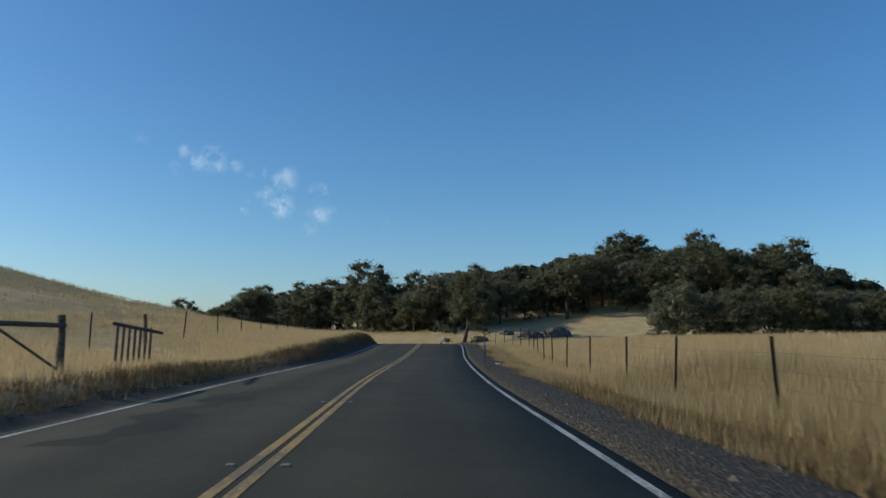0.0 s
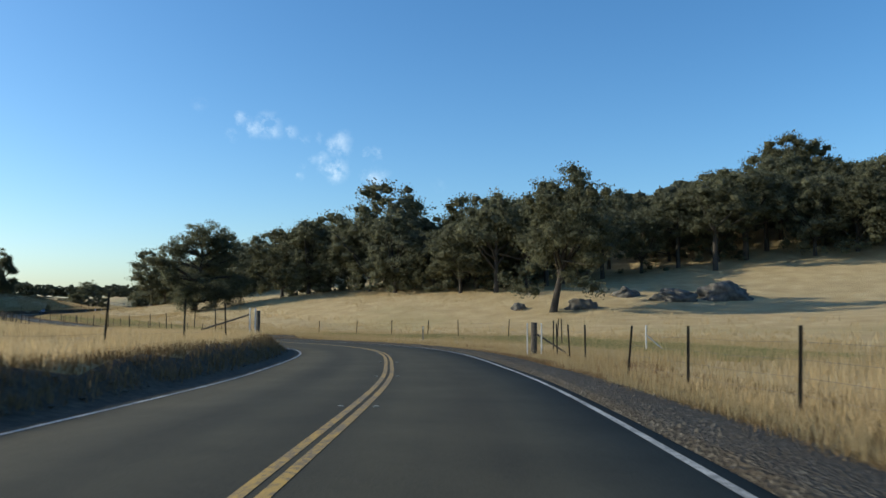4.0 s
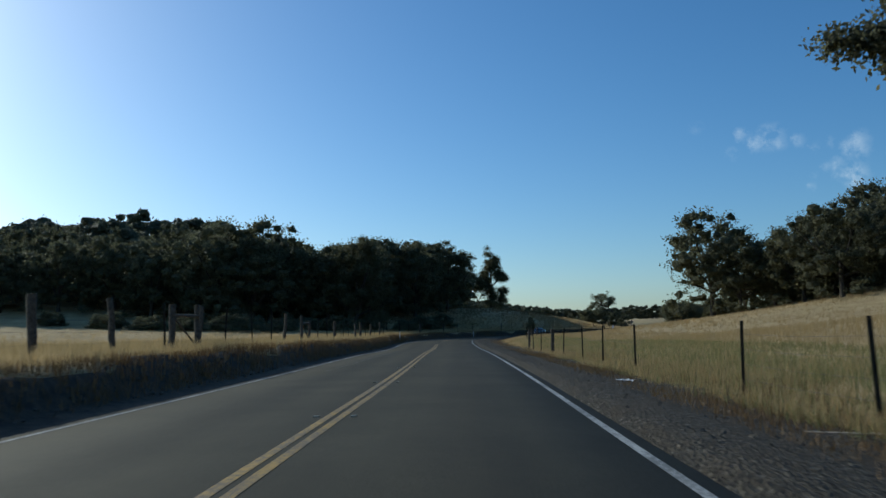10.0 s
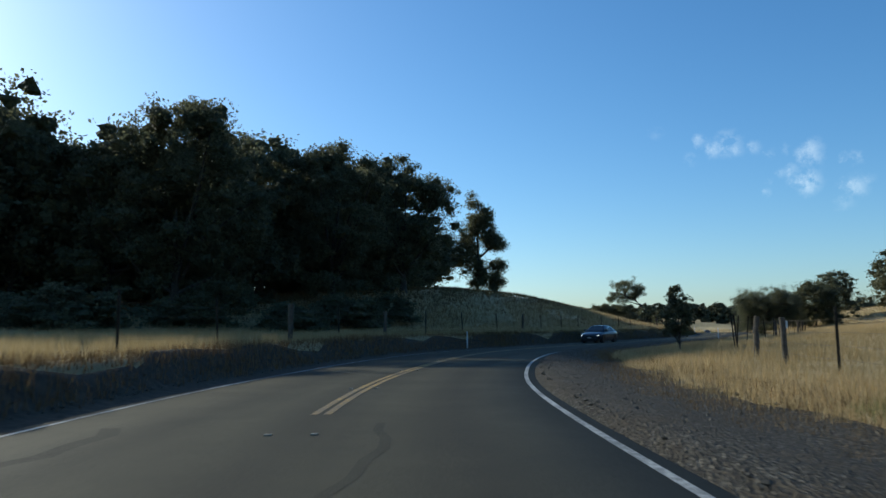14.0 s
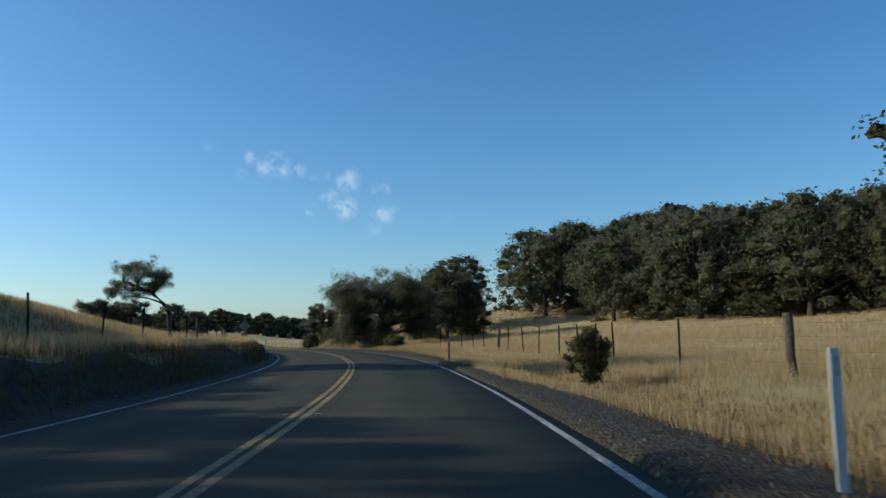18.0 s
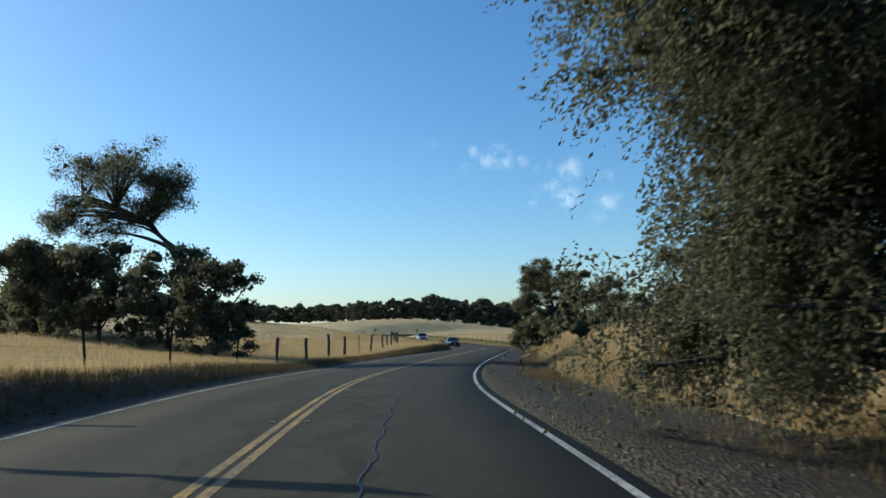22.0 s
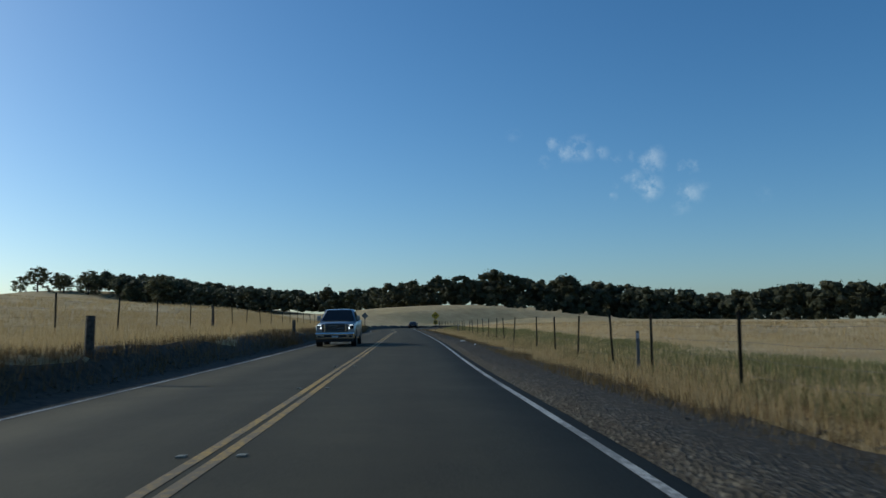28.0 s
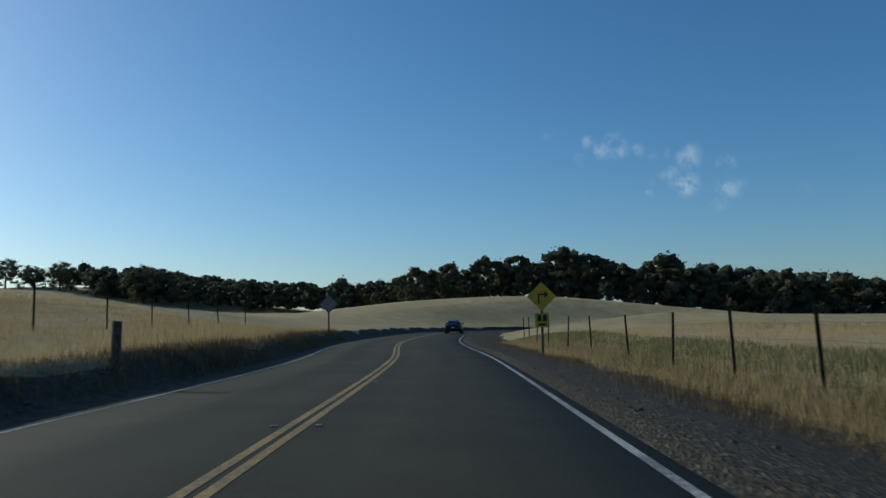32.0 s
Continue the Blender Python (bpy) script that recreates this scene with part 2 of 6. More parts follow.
def mix(n, l, fac, a, b, blend="MIX"):
    m = n.new("ShaderNodeMix")
    m.data_type, m.blend_type = "RGBA", blend
    for key, v in ((0, fac), (6, a), (7, b)):
        if isinstance(v, (int, float)):
            m.inputs[key].default_value = v
        elif isinstance(v, tuple):
            m.inputs[key].default_value = (*v, 1)
        else:
            l.new(v, m.inputs[key])
    return m.outputs[2]


def bump(n, l, p, source, strength, distance):
    b = n.new("ShaderNodeBump")
    b.inputs["Strength"].default_value, b.inputs["Distance"].default_value = strength, distance
    l.new(source, b.inputs["Height"])
    l.new(b.outputs["Normal"], p.inputs["Normal"])


def world_coords(n):
    return n.new("ShaderNodeNewGeometry").outputs["Position"]


def mat_land():
    m, n, l, p = material("dry_grass_land", 0.95)
    co = world_coords(n)
    big = noise_node(n, l, 0.035, 3, co)
    mid = noise_node(n, l, 0.35, 5, co)
    fine = noise_node(n, l, 6.0, 6, co, rough=0.7)
    gold = ramp(n, l, mid, [(0.3, (0.39, 0.285, 0.14)), (0.55, (0.48, 0.36, 0.185)), (0.75, (0.54, 0.42, 0.235))])
    green = mix(n, l, ramp(n, l, big, [(0.52, (0, 0, 0)), (0.68, (0.45, 0.45, 0.45))]), gold, (0.31, 0.26, 0.11))
    brown = mix(n, l, ramp(n, l, fine, [(0.28, (0.65, 0.65, 0.65)), (0.5, (0, 0, 0))]), green, (0.24, 0.16, 0.07))
    l.new(brown, p.inputs["Base Color"])
    bump(n, l, p, fine, 0.9, 0.25)
    return m


def mat_asphalt(name="asphalt", tone=1.0):
    m, n, l, p = material(name, 0.85)
    co = world_coords(n)
    uv = n.new("ShaderNodeUVMap").outputs["UV"]
    st = n.new("ShaderNodeMapping")
    st.inputs["Scale"].default_value = (0.02, 0.9, 1)
    l.new(uv, st.inputs["Vector"])
    streak = noise_node(n, l, 1.3, 3, st.outputs["Vector"])
    grit = noise_node(n, l, 55, 3, co)
    blotch = noise_node(n, l, 0.5, 6, co, rough=0.65)
    a = ramp(n, l, streak, [(0.3, tuple(v * tone for v in (0.039, 0.0345, 0.021))), (0.7, tuple(v * tone for v in (0.071, 0.0625, 0.037)))])
    b = mix(n, l, 0.45, a, ramp(n, l, blotch, [(0.34, (0.030, 0.0268, 0.018)), (0.5, (0.054, 0.0475, 0.030)), (0.68, (0.083, 0.0735, 0.047))]))
    lane = n.new("ShaderNodeSeparateXYZ")
    l.new(uv, lane.inputs[0])
    turn = n.new("ShaderNodeMath")
    turn.operation = "MULTIPLY_ADD"
    turn.inputs[1].default_value, turn.inputs[2].default_value = 2 * math.pi / 1.75, -2 * math.pi * 0.9 / 1.75
    l.new(lane.outputs["Y"], turn.inputs[0])
    wave = n.new("ShaderNodeMath")
    wave.operation = "COSINE"
    l.new(turn.outputs[0], wave.inputs[0])
    part_wave = n.new("ShaderNodeMapRange")
    part_wave.inputs[1].default_value, part_wave.inputs[2].default_value = -1.0, 1.0
    l.new(wave.outputs[0], part_wave.inputs[0])
    b = mix(n, l, noise_node(n, l, 0.12, 3, co), b, ramp(n, l, part_wave.outputs[0], [(0.0, (0.62, 0.62, 0.63)), (0.6, (1.0, 1.0, 1.0)), (1.0, (1.18, 1.18, 1.16))]), "MULTIPLY")
    c = mix(n, l, 0.25, b, ramp(n, l, grit, [(0.35, (0.016, 0.016, 0.016)), (0.7, (0.13, 0.118, 0.09))]))
    l.new(c, p.inputs["Base Color"])
    p.inputs["Specular IOR Level"].default_value = 0.12
    bump(n, l, p, grit, 0.25, 0.01)
    return m


def mat_plain(name, dark, light, scale=8.0, rough=0.8, bumpy=0.0, metal=0.0):
    m, n, l, p = material(name, rough)
    f = noise_node(n, l, scale, 5, world_coords(n))
    l.new(ramp(n, l, f, [(0.3, dark), (0.7, light)]), p.inputs["Base Color"])
    p.inputs["Metallic"].default_value = metal
    if bumpy:
        bump(n, l, p, f, 0.6, bumpy)
    return m


def mat_gravel():
    m, n, l, p = material("gravel", 0.95)
    co = world_coords(n)
    v = n.new("ShaderNodeTexVoronoi")
    v.inputs["Scale"].default_value = 22
    l.new(co, v.inputs["Vector"])
    f = noise_node(n, l, 0.8, 5, co)
    stones = ramp(n, l, v.outputs["Color"], [(0.15, (0.020, 0.016, 0.011)), (0.7, (0.066, 0.055, 0.039)), (0.95, (0.19, 0.168, 0.128))])
    l.new(mix(n, l, ramp(n, l, f, [(0.42, (0, 0, 0)), (0.66, (0.6, 0.6, 0.6))]), stones, (0.058, 0.041, 0.023)), p.inputs["Base Color"])
    bump(n, l, p, v.outputs["Distance"], 1.0, 0.06)
    return m


def mat_leaf(name, a, b, trans=0.25, rough_at=0.0):
    m, n, l, p = material(name, 0.65)
    g = n.new("ShaderNodeNewGeometry")
    o = n.new("ShaderNodeObjectInfo")
    base = ramp(n, l, g.outputs["Random Per Island"], [(0.0, a), (1.0, b)])
    tint = mix(n, l, o.outputs["Random"], base, mix(n, l, 0.5, base, (0.10, 0.09, 0.035)))
    if rough_at:
        f = noise_node(n, l, rough_at, 5, g.outputs["Position"], rough=0.75)
        tint = mix(n, l, 1.0, tint, ramp(n, l, f, [(0.34, (0.62, 0.62, 0.62)), (0.62, (1.2, 1.2, 1.15))]), "MULTIPLY")
        bump(n, l, p, f, 1.0, 0.5)
    l.new(tint, p.inputs["Base Color"])
    t = n.new("ShaderNodeBsdfTranslucent")
    l.new(tint, t.inputs["Color"])
    mx = n.new("ShaderNodeMixShader")
    mx.inputs["Fac"].default_value = trans
    l.new(p.outputs[0], mx.inputs[1])
    l.new(t.outputs[0], mx.inputs[2])
    l.new(mx.outputs[0], n["Material Output"].inputs["Surface"])
    return m


def mat_paint(name, colour, worn):
    m, n, l, p = material(name, 0.7)
    co = world_coords(n)
    f = noise_node(n, l, 14, 6, co, rough=0.7)
    g = noise_node(n, l, 0.6, 3, co)
    wear = mix(n, l, 0.35, f, g)
    l.new(mix(n, l, ramp(n, l, wear, [(0.46 - worn, (0.75, 0.75, 0.75)), (0.56 - worn, (0, 0, 0))]), colour, (0.075, 0.073, 0.07)), p.inputs["Base Color"])
    return m


# Oak leaves in a darker copy: the distant woods' backlit shade is painted in.
SHADED_WOOD_LEAF = mat_leaf("shaded_far_oak_foliage", (0.075, 0.080, 0.052), (0.150, 0.156, 0.100), 0.45, 1.5)
LAND, ASPHALT, GRAVEL = mat_land(), mat_asphalt(), mat_gravel()
# Bank soil darkened beyond its own brown: the bank's shade is in the colour.
SHADED_BANK_SOIL = mat_plain("bank_soil_with_shade", (0.028, 0.021, 0.014), (0.09, 0.066, 0.042), 5, 0.95, 0.05)
WHITE_LINE, YELLOW_LINE = mat_paint("white_road_paint", (0.45, 0.44, 0.41), 0.0), mat_paint("yellow_road_paint", (0.43, 0.265, 0.06), -0.01)
BARK = mat_plain("oak_bark", (0.03, 0.025, 0.02), (0.09, 0.075, 0.06), 9, 0.95, 0.05)
OAK_LEAF = mat_leaf("oak_leaves", (0.115, 0.120, 0.072), (0.240, 0.238, 0.145), 0.5, 3.4)
DRY_GRASS = mat_leaf("dry_grass_blades", (0.47, 0.33, 0.155), (0.65, 0.485, 0.26), 0.5)


# ---- building helpers ----
def mesh_from(name, verts, faces, mat, smooth_shade=False):
    """verts (n, 3) and faces (m, 3 or 4) as arrays, into a mesh."""
    me = bpy.data.meshes.new(name)
    verts, faces = np.asarray(verts, np.float32), np.asarray(faces, np.int32)
    k = faces.shape[1]
    me.vertices.add(len(verts))
    me.vertices.foreach_set("co", verts.ravel())
    me.loops.add(faces.size)
    me.loops.foreach_set("vertex_index", faces.ravel())
    me.polygons.add(len(faces))
    me.polygons.foreach_set("loop_start", np.arange(0, faces.size, k, dtype=np.int32))
    me.polygons.foreach_set("use_smooth", np.full(len(faces), smooth_shade))
    me.update(calc_edges=True)
    me.validate()
    me.materials.append(mat)
    return me


def unit(v):
    return v / np.maximum(np.linalg.norm(v, axis=-1, keepdims=True), 1e-9)


def grid_faces(rows, cols, start=0):
    i = np.arange(rows - 1)[:, None] * cols + np.arange(cols - 1)[None, :] + start
    i = i.ravel()
    return np.stack([i, i + 1, i + cols + 1, i + cols], 1)


def strip(name, s0, s1, lats, lift, mat, step=2.0, crown=True):
    """A ribbon along the road, at several distances from the centre line."""
    s = np.append(np.arange(s0, s1, step), s1)
    lats = np.asarray(lats, float)
    S, L = np.repeat(s, len(lats)), np.tile(lats, len(s))
    x, y = road_at(S, L)
    z = road_z(S) + (0.0 if not crown else -0.012 * np.abs(L)) + np.tile(np.broadcast_to(lift, lats.shape), len(s))
    me = mesh_from(name, np.stack([x, y, z], 1), grid_faces(len(s), len(lats))[:, ::-1], mat, True)
    uv = me.uv_layers.new(name="UVMap")
    idx = np.empty(len(me.loops), np.int32)
    me.loops.foreach_get("vertex_index", idx)
    uv.data.foreach_set("uv", np.stack([S[idx], L[idx]], 1).astype(np.float32).ravel())
    return new(name, me)


def shoulder(name, s0, s1, widths, inner, cols, mat):
    """A band of gravel on the land beside the asphalt; widths: its outer edge by station, below zero to the left."""
    s = np.append(np.arange(s0, s1, 2.0), s1)
    out = np.interp(s, *widths) + 0.25 * np.sin(s * 0.9) + 0.2 * np.sin(s * 0.37 + 1)
    u = np.linspace(0, 1, cols)
    Lt = inner + (np.sign(inner) * out - inner)[:, None] * u[None, :]
    Sx = np.repeat(s, cols)
    x, y = road_at(Sx, Lt.ravel())
    z = height(x, y)[0].reshape(len(s), cols)
    z += 0.055 - 0.16 * (u[None, :] > 0.99)
    if inner < 0:
        z -= 0.115 * (1 - smooth(3.8, 4.6, np.abs(Lt)))
    edge = road_z(s) - 0.075
    z[:, 0] = edge
    f = grid_faces(len(s), cols)
    me = mesh_from(name, np.stack([x, y, z.ravel()], 1), f[:, ::-1] if inner > 0 else f, mat, True)
    return tagged(new(name, me), kind="structure")


def part(name, bm, mat, parent, label=""):
    me = bpy.data.meshes.new(name)
    bm.to_mesh(me)
    bm.free()
    me.materials.append(mat)
    ob = new(name, me)
    ob.parent = parent
    return tagged(ob, label)


# ---- ground ----
LATS = np.array([4.0, 4.3, 4.6, 4.95, 5.3, 5.7, 6.3, 7.0, 7.8, 8.8, 10, 12, 14.5, 18, 22, 27, 32])
lats = np.concatenate([-LATS[::-1], [-3.6, 0, 3.6], LATS])
gs = np.arange(4, RS[-1] - 4, 2.0)
S, L = np.repeat(gs, len(lats)), np.tile(lats, len(gs))
gx, gy = road_at(S, L)
gz, _, _ = height(gx, gy)
gz = gz - 0.25 * (np.abs(L) < 3.9) - 0.09 * (np.abs(L) < 4.4) - 0.9 * smooth(26, 32, np.abs(L))
near = np.stack([gx, gy, gz], 1)


def axis(lo, hi, step):
    """Even steps over the place, widening towards the horizon."""
    mid = np.arange(lo, hi, step)
    out = step * 1.25 ** np.arange(1, 26)
    out = np.cumsum(out)
    return np.concatenate([lo - out[::-1], mid, mid[-1] + out])


ax, ay = axis(-720, 260, 6.0), axis(-110, 1020, 6.0)
X, Y = np.meshgrid(ax, ay)
fz, flat, fsta = height(X, Y)
inside = (fsta > 4) & (fsta < RS[-1] - 8)
fz = fz - 1.6 * (1 - smooth(20, 31, np.abs(flat))) * inside
wide = np.stack([X.ravel(), Y.ravel(), fz], 1)
ground = new("ground", mesh_from("ground", np.vstack([near, wide]),
             np.vstack([grid_faces(len(gs), len(lats))[:, ::-1], grid_faces(len(ay), len(ax), len(near))]), LAND, True))
tagged(ground, "rolling pasture of dry golden summer grass", "ground", kind="structure")

# ---- road ----
END = 1100.0
road = strip("road", 4, END, [-3.85, -3.76, -1.8, 0, 1.8, 3.76, 3.85], [-0.10, 0, 0, 0, 0, 0, -0.10], ASPHALT)
tagged(road, "two-lane country road of worn grey asphalt", "road", kind="structure")
SHOULDER_R = ([0, 200, 215, 250, 256, 261, 267, 272, 280, 345, 358, 412, 430, 470, 480, 488, 497, 502, 510, 516, 522, 536, 552, 562, 606, 625, 640, 760, 1100], [5.7, 5.7, 7, 7.6, 8.8, 10.7, 10.1, 8.8, 7.1, 7.2, 7.8, 7.9, 6.9, 6.2, 5.2, 4.7, 4.85, 5.1, 6.3, 6.9, 7.8, 8.4, 7.8, 7.2, 7.2, 6.4, 6.8, 7.0, 6.6])
SHOULDER_L = ([0, 118, 136, 556, 572, 606, 625, 1100], [4.4, 4.45, 5.25, 5.25, 4.4, 4.4, 5.25, 5.25])
tagged(shoulder("shoulder_right", 4, END, SHOULDER_R, 3.74, 16, GRAVEL), "grey gravel shoulder with brown dirt", "shoulder")
tagged(shoulder("shoulder_left", 4, END, SHOULDER_L, -3.74, 10, SHADED_BANK_SOIL), "narrow dirt bank beside the asphalt, darkened for its shade", "shoulder")
tagged(strip("edge_line_right", 4, END, [3.49, 3.59], 0.004, WHITE_LINE), "worn white edge line", "road marking", kind="structure")
tagged(strip("edge_line_left", 4, END, [-3.57, -3.47], 0.004, WHITE_LINE), "worn white edge line", "road marking", kind="structure")
for a, b in ((4, 381), (399, END)):
    for side in (-1, 1):
        tagged(strip("centre_line", a, b, sorted([0.06 + side * 0.036, 0.06 + side * 0.145]), 0.004, YELLOW_LINE), "double yellow centre line, slightly worn", "road marking", kind="structure")


# ---- trees ----
def tube(points, radii, sides=6):
    """A tapered tube along a line: verts and quads."""
    points = [Vector(p) for p in points]
    vs, fs = [], []
    for i, (p, r) in enumerate(zip(points, radii)):
        d = (points[min(i + 1, len(points) - 1)] - points[max(i - 1, 0)]).normalized()
        a = d.orthogonal().normalized()
        b = d.cross(a)
        for k in range(sides):
            t = 2 * math.pi * k / sides
            vs.append(p + (a * math.cos(t) + b * math.sin(t)) * r)
        if i:
            o = (i - 1) * sides
            fs += [(o + k, o + (k + 1) % sides, o + sides + (k + 1) % sides, o + sides + k) for k in range(sides)]
    return vs, fs


def round_box():
    """A ball of twenty-four quads."""
    bm = bmesh.new()
    bmesh.ops.create_cube(bm, size=2.0)
    bmesh.ops.subdivide_edges(bm, edges=bm.edges[:], cuts=1, use_grid_fill=True)
    bm.verts.index_update()
    v = np.array([v.co.normalized() for v in bm.verts])
    f = np.array([[q.index for q in face.verts] for face in bm.faces])
    bm.free()
    return v, f


HEART, HEART_FACES = round_box()


def leaf_cards(rng, centres, radii, per, size, flat=0.75, heart=0.5, hang=0.0):
    """Small leaf sprays round the clump centres, as loose quads, over a dense twiggy heart in each clump: verts and faces."""
    c = np.repeat(centres, per, 0)
    r = np.repeat(radii, per)
    v = unit(rng.normal(size=(len(c), 3)))
    v = v * (r * rng.uniform(0.35, 1.2, len(c)) ** 0.85)[:, None]
    v[:, 2] = v[:, 2] * flat - hang * r * rng.uniform(0, 1, len(c)) ** 2
    c = c + v
    a = unit(rng.normal(size=(len(c), 3)) + (0, 0, -2.0 * hang))
    b = unit(np.cross(a, rng.normal(size=(len(c), 3))))
    h = (size * rng.uniform(0.55, 1.35, len(c)))[:, None]
    a, b = a * h, b * h * (0.62 - 0.4 * hang)
    verts = np.stack([c - a, c + b * 0.9, c + a, c - b], 1).reshape(-1, 3)
    n, k = len(centres), len(HEART)
    turn = rng.uniform(0, 2 * math.pi, n)
    q = HEART[None] * rng.uniform(0.6, 1.35, (n, k, 1)) * (np.asarray(radii) * heart)[:, None, None]
    x, y = q[:, :, 0] * np.cos(turn)[:, None] - q[:, :, 1] * np.sin(turn)[:, None], q[:, :, 0] * np.sin(turn)[:, None] + q[:, :, 1] * np.cos(turn)[:, None]
    q = np.stack([x, y, q[:, :, 2] * flat], 2)
    hearts = (q + np.asarray(centres)[:, None, :]).reshape(-1, 3)
    faces = np.vstack([np.arange(len(verts)).reshape(-1, 4), (HEART_FACES[None] + k * np.arange(n)[:, None, None]).reshape(-1, 4) + len(verts)])
    return np.vstack([verts, hearts]), faces


def oak(name, seed, h, r, clumps, per, size, lean=(0.0, 0.0), low=0.28, trunk=None, mat=None, squash=1.0, clump=0.24, skirt=0, uneven=1.0, apart=True, spread=(0.55, 0.95), sprays_at_rim=True):
    """A tree: an Empty at its foot with trunk and crown. h: height, r: crown's radius, low: foot of the crown as a share of h."""
    rng = np.random.default_rng(seed)
    root = new(name)
    mid = Vector((lean[0], lean[1], h * (low + 1) / 2))
    half = h * (1 - low) / 2
    d = rng.normal(size=(clumps, 3))
    d /= np.linalg.norm(d, axis=1)[:, None]
    d[:, 2] = d[:, 2] * 0.9 + 0.1
    share = rng.uniform(0.35, 1.0, clumps) ** 0.6
    lop = 1 + uneven * 0.22 * np.sin(np.arctan2(d[:, 1], d[:, 0]) * 2 + seed) + uneven * 0.14 * np.sin(np.arctan2(d[:, 1], d[:, 0]) * 3 + 2 * seed)
    cr = r * clump * rng.uniform(0.7, 1.35, clumps)
    d[:, :2] *= (1 + 0.55 * np.clip(-d[:, 2], 0, 1))[:, None]
    centres = np.array(mid) + d * share[:, None] * np.stack([(r - 0.5 * cr) * lop, (r - 0.5 * cr) * lop * squash, np.full(clumps, half * 0.88)], 1)
    if skirt:
        a = rng.uniform(0, 2 * math.pi, skirt)
        reach = r * rng.uniform(*spread, skirt)
        centres = np.vstack([centres, np.stack([np.cos(a) * reach + lean[0] * 0.8, np.sin(a) * reach * squash + lean[1] * 0.8, h * rng.uniform(0.03, 0.3, skirt)], 1)])
        cr = np.concatenate([cr, r * clump * rng.uniform(0.7, 1.2, skirt)])
    # most crowns break up into smaller sprays at the rims of their clumps
    rim = rng.normal(size=(3 * len(centres), 3))
    rim /= np.linalg.norm(rim, axis=1)[:, None]
    rim[:, 2] *= 0.7
    sprays = np.repeat(centres, 3, 0) + rim * (np.repeat(cr, 3) * rng.uniform(0.7, 1.15, len(rim)))[:, None]
    verts, faces = leaf_cards(rng, centres, cr * 0.92, int(per * 0.62), size) if sprays_at_rim else leaf_cards(np.random.default_rng(seed + 1), centres, cr, per, size)
    if sprays_at_rim:
        v2, f2 = leaf_cards(rng, sprays, np.repeat(cr, 3) * rng.uniform(0.3, 0.6, len(rim)), max(int(per * 0.2), 8), size, heart=0.12)
        verts, faces = np.vstack([verts, v2]), np.vstack([faces, f2 + len(verts)])
    verts[:, 2] = np.maximum(verts[:, 2], 0.15)
    crown = new("crown", mesh_from("crown", verts, faces, mat or OAK_LEAF))
    crown.parent = root
    tr = trunk or h * 0.024
    fork = Vector((lean[0] * 0.35, lean[1] * 0.35, h * (low + 0.08)))
    vs, fs = tube([(0, 0, -0.4), (lean[0] * 0.06, lean[1] * 0.06, 0.25), tuple(fork * 0.55 + Vector((0.12 * tr, 0.2 * tr, 0))), tuple(fork), tuple(fork.lerp(mid, 0.9))],
                  [tr * 1.5, tr * 1.1, tr * 0.95, tr * 0.85, tr * 0.3], 7)
    order = np.argsort(-share)[: min(9, clumps)]
    for k in order:
        end = Vector(centres[k])
        start = fork.lerp(mid, float(rng.uniform(0.0, 0.5)))
        bend = start.lerp(end, 0.5) + Vector((0, 0, -0.06 * h + 0.1 * h * rng.random()))
        v2, f2 = tube([start, bend, end], [tr * 0.42, tr * 0.28, tr * 0.07], 5)
        if apart:
            limb = new("limb", mesh_from("limb", [tuple(v) for v in v2], f2, BARK, True))
            limb.parent = root
            continue
        fs += [tuple(i + len(vs) for i in f) for f in f2]
        vs += v2
    bark = new("trunk", mesh_from("trunk", [tuple(v) for v in vs], fs, BARK, True))
    bark.parent = root
    return root


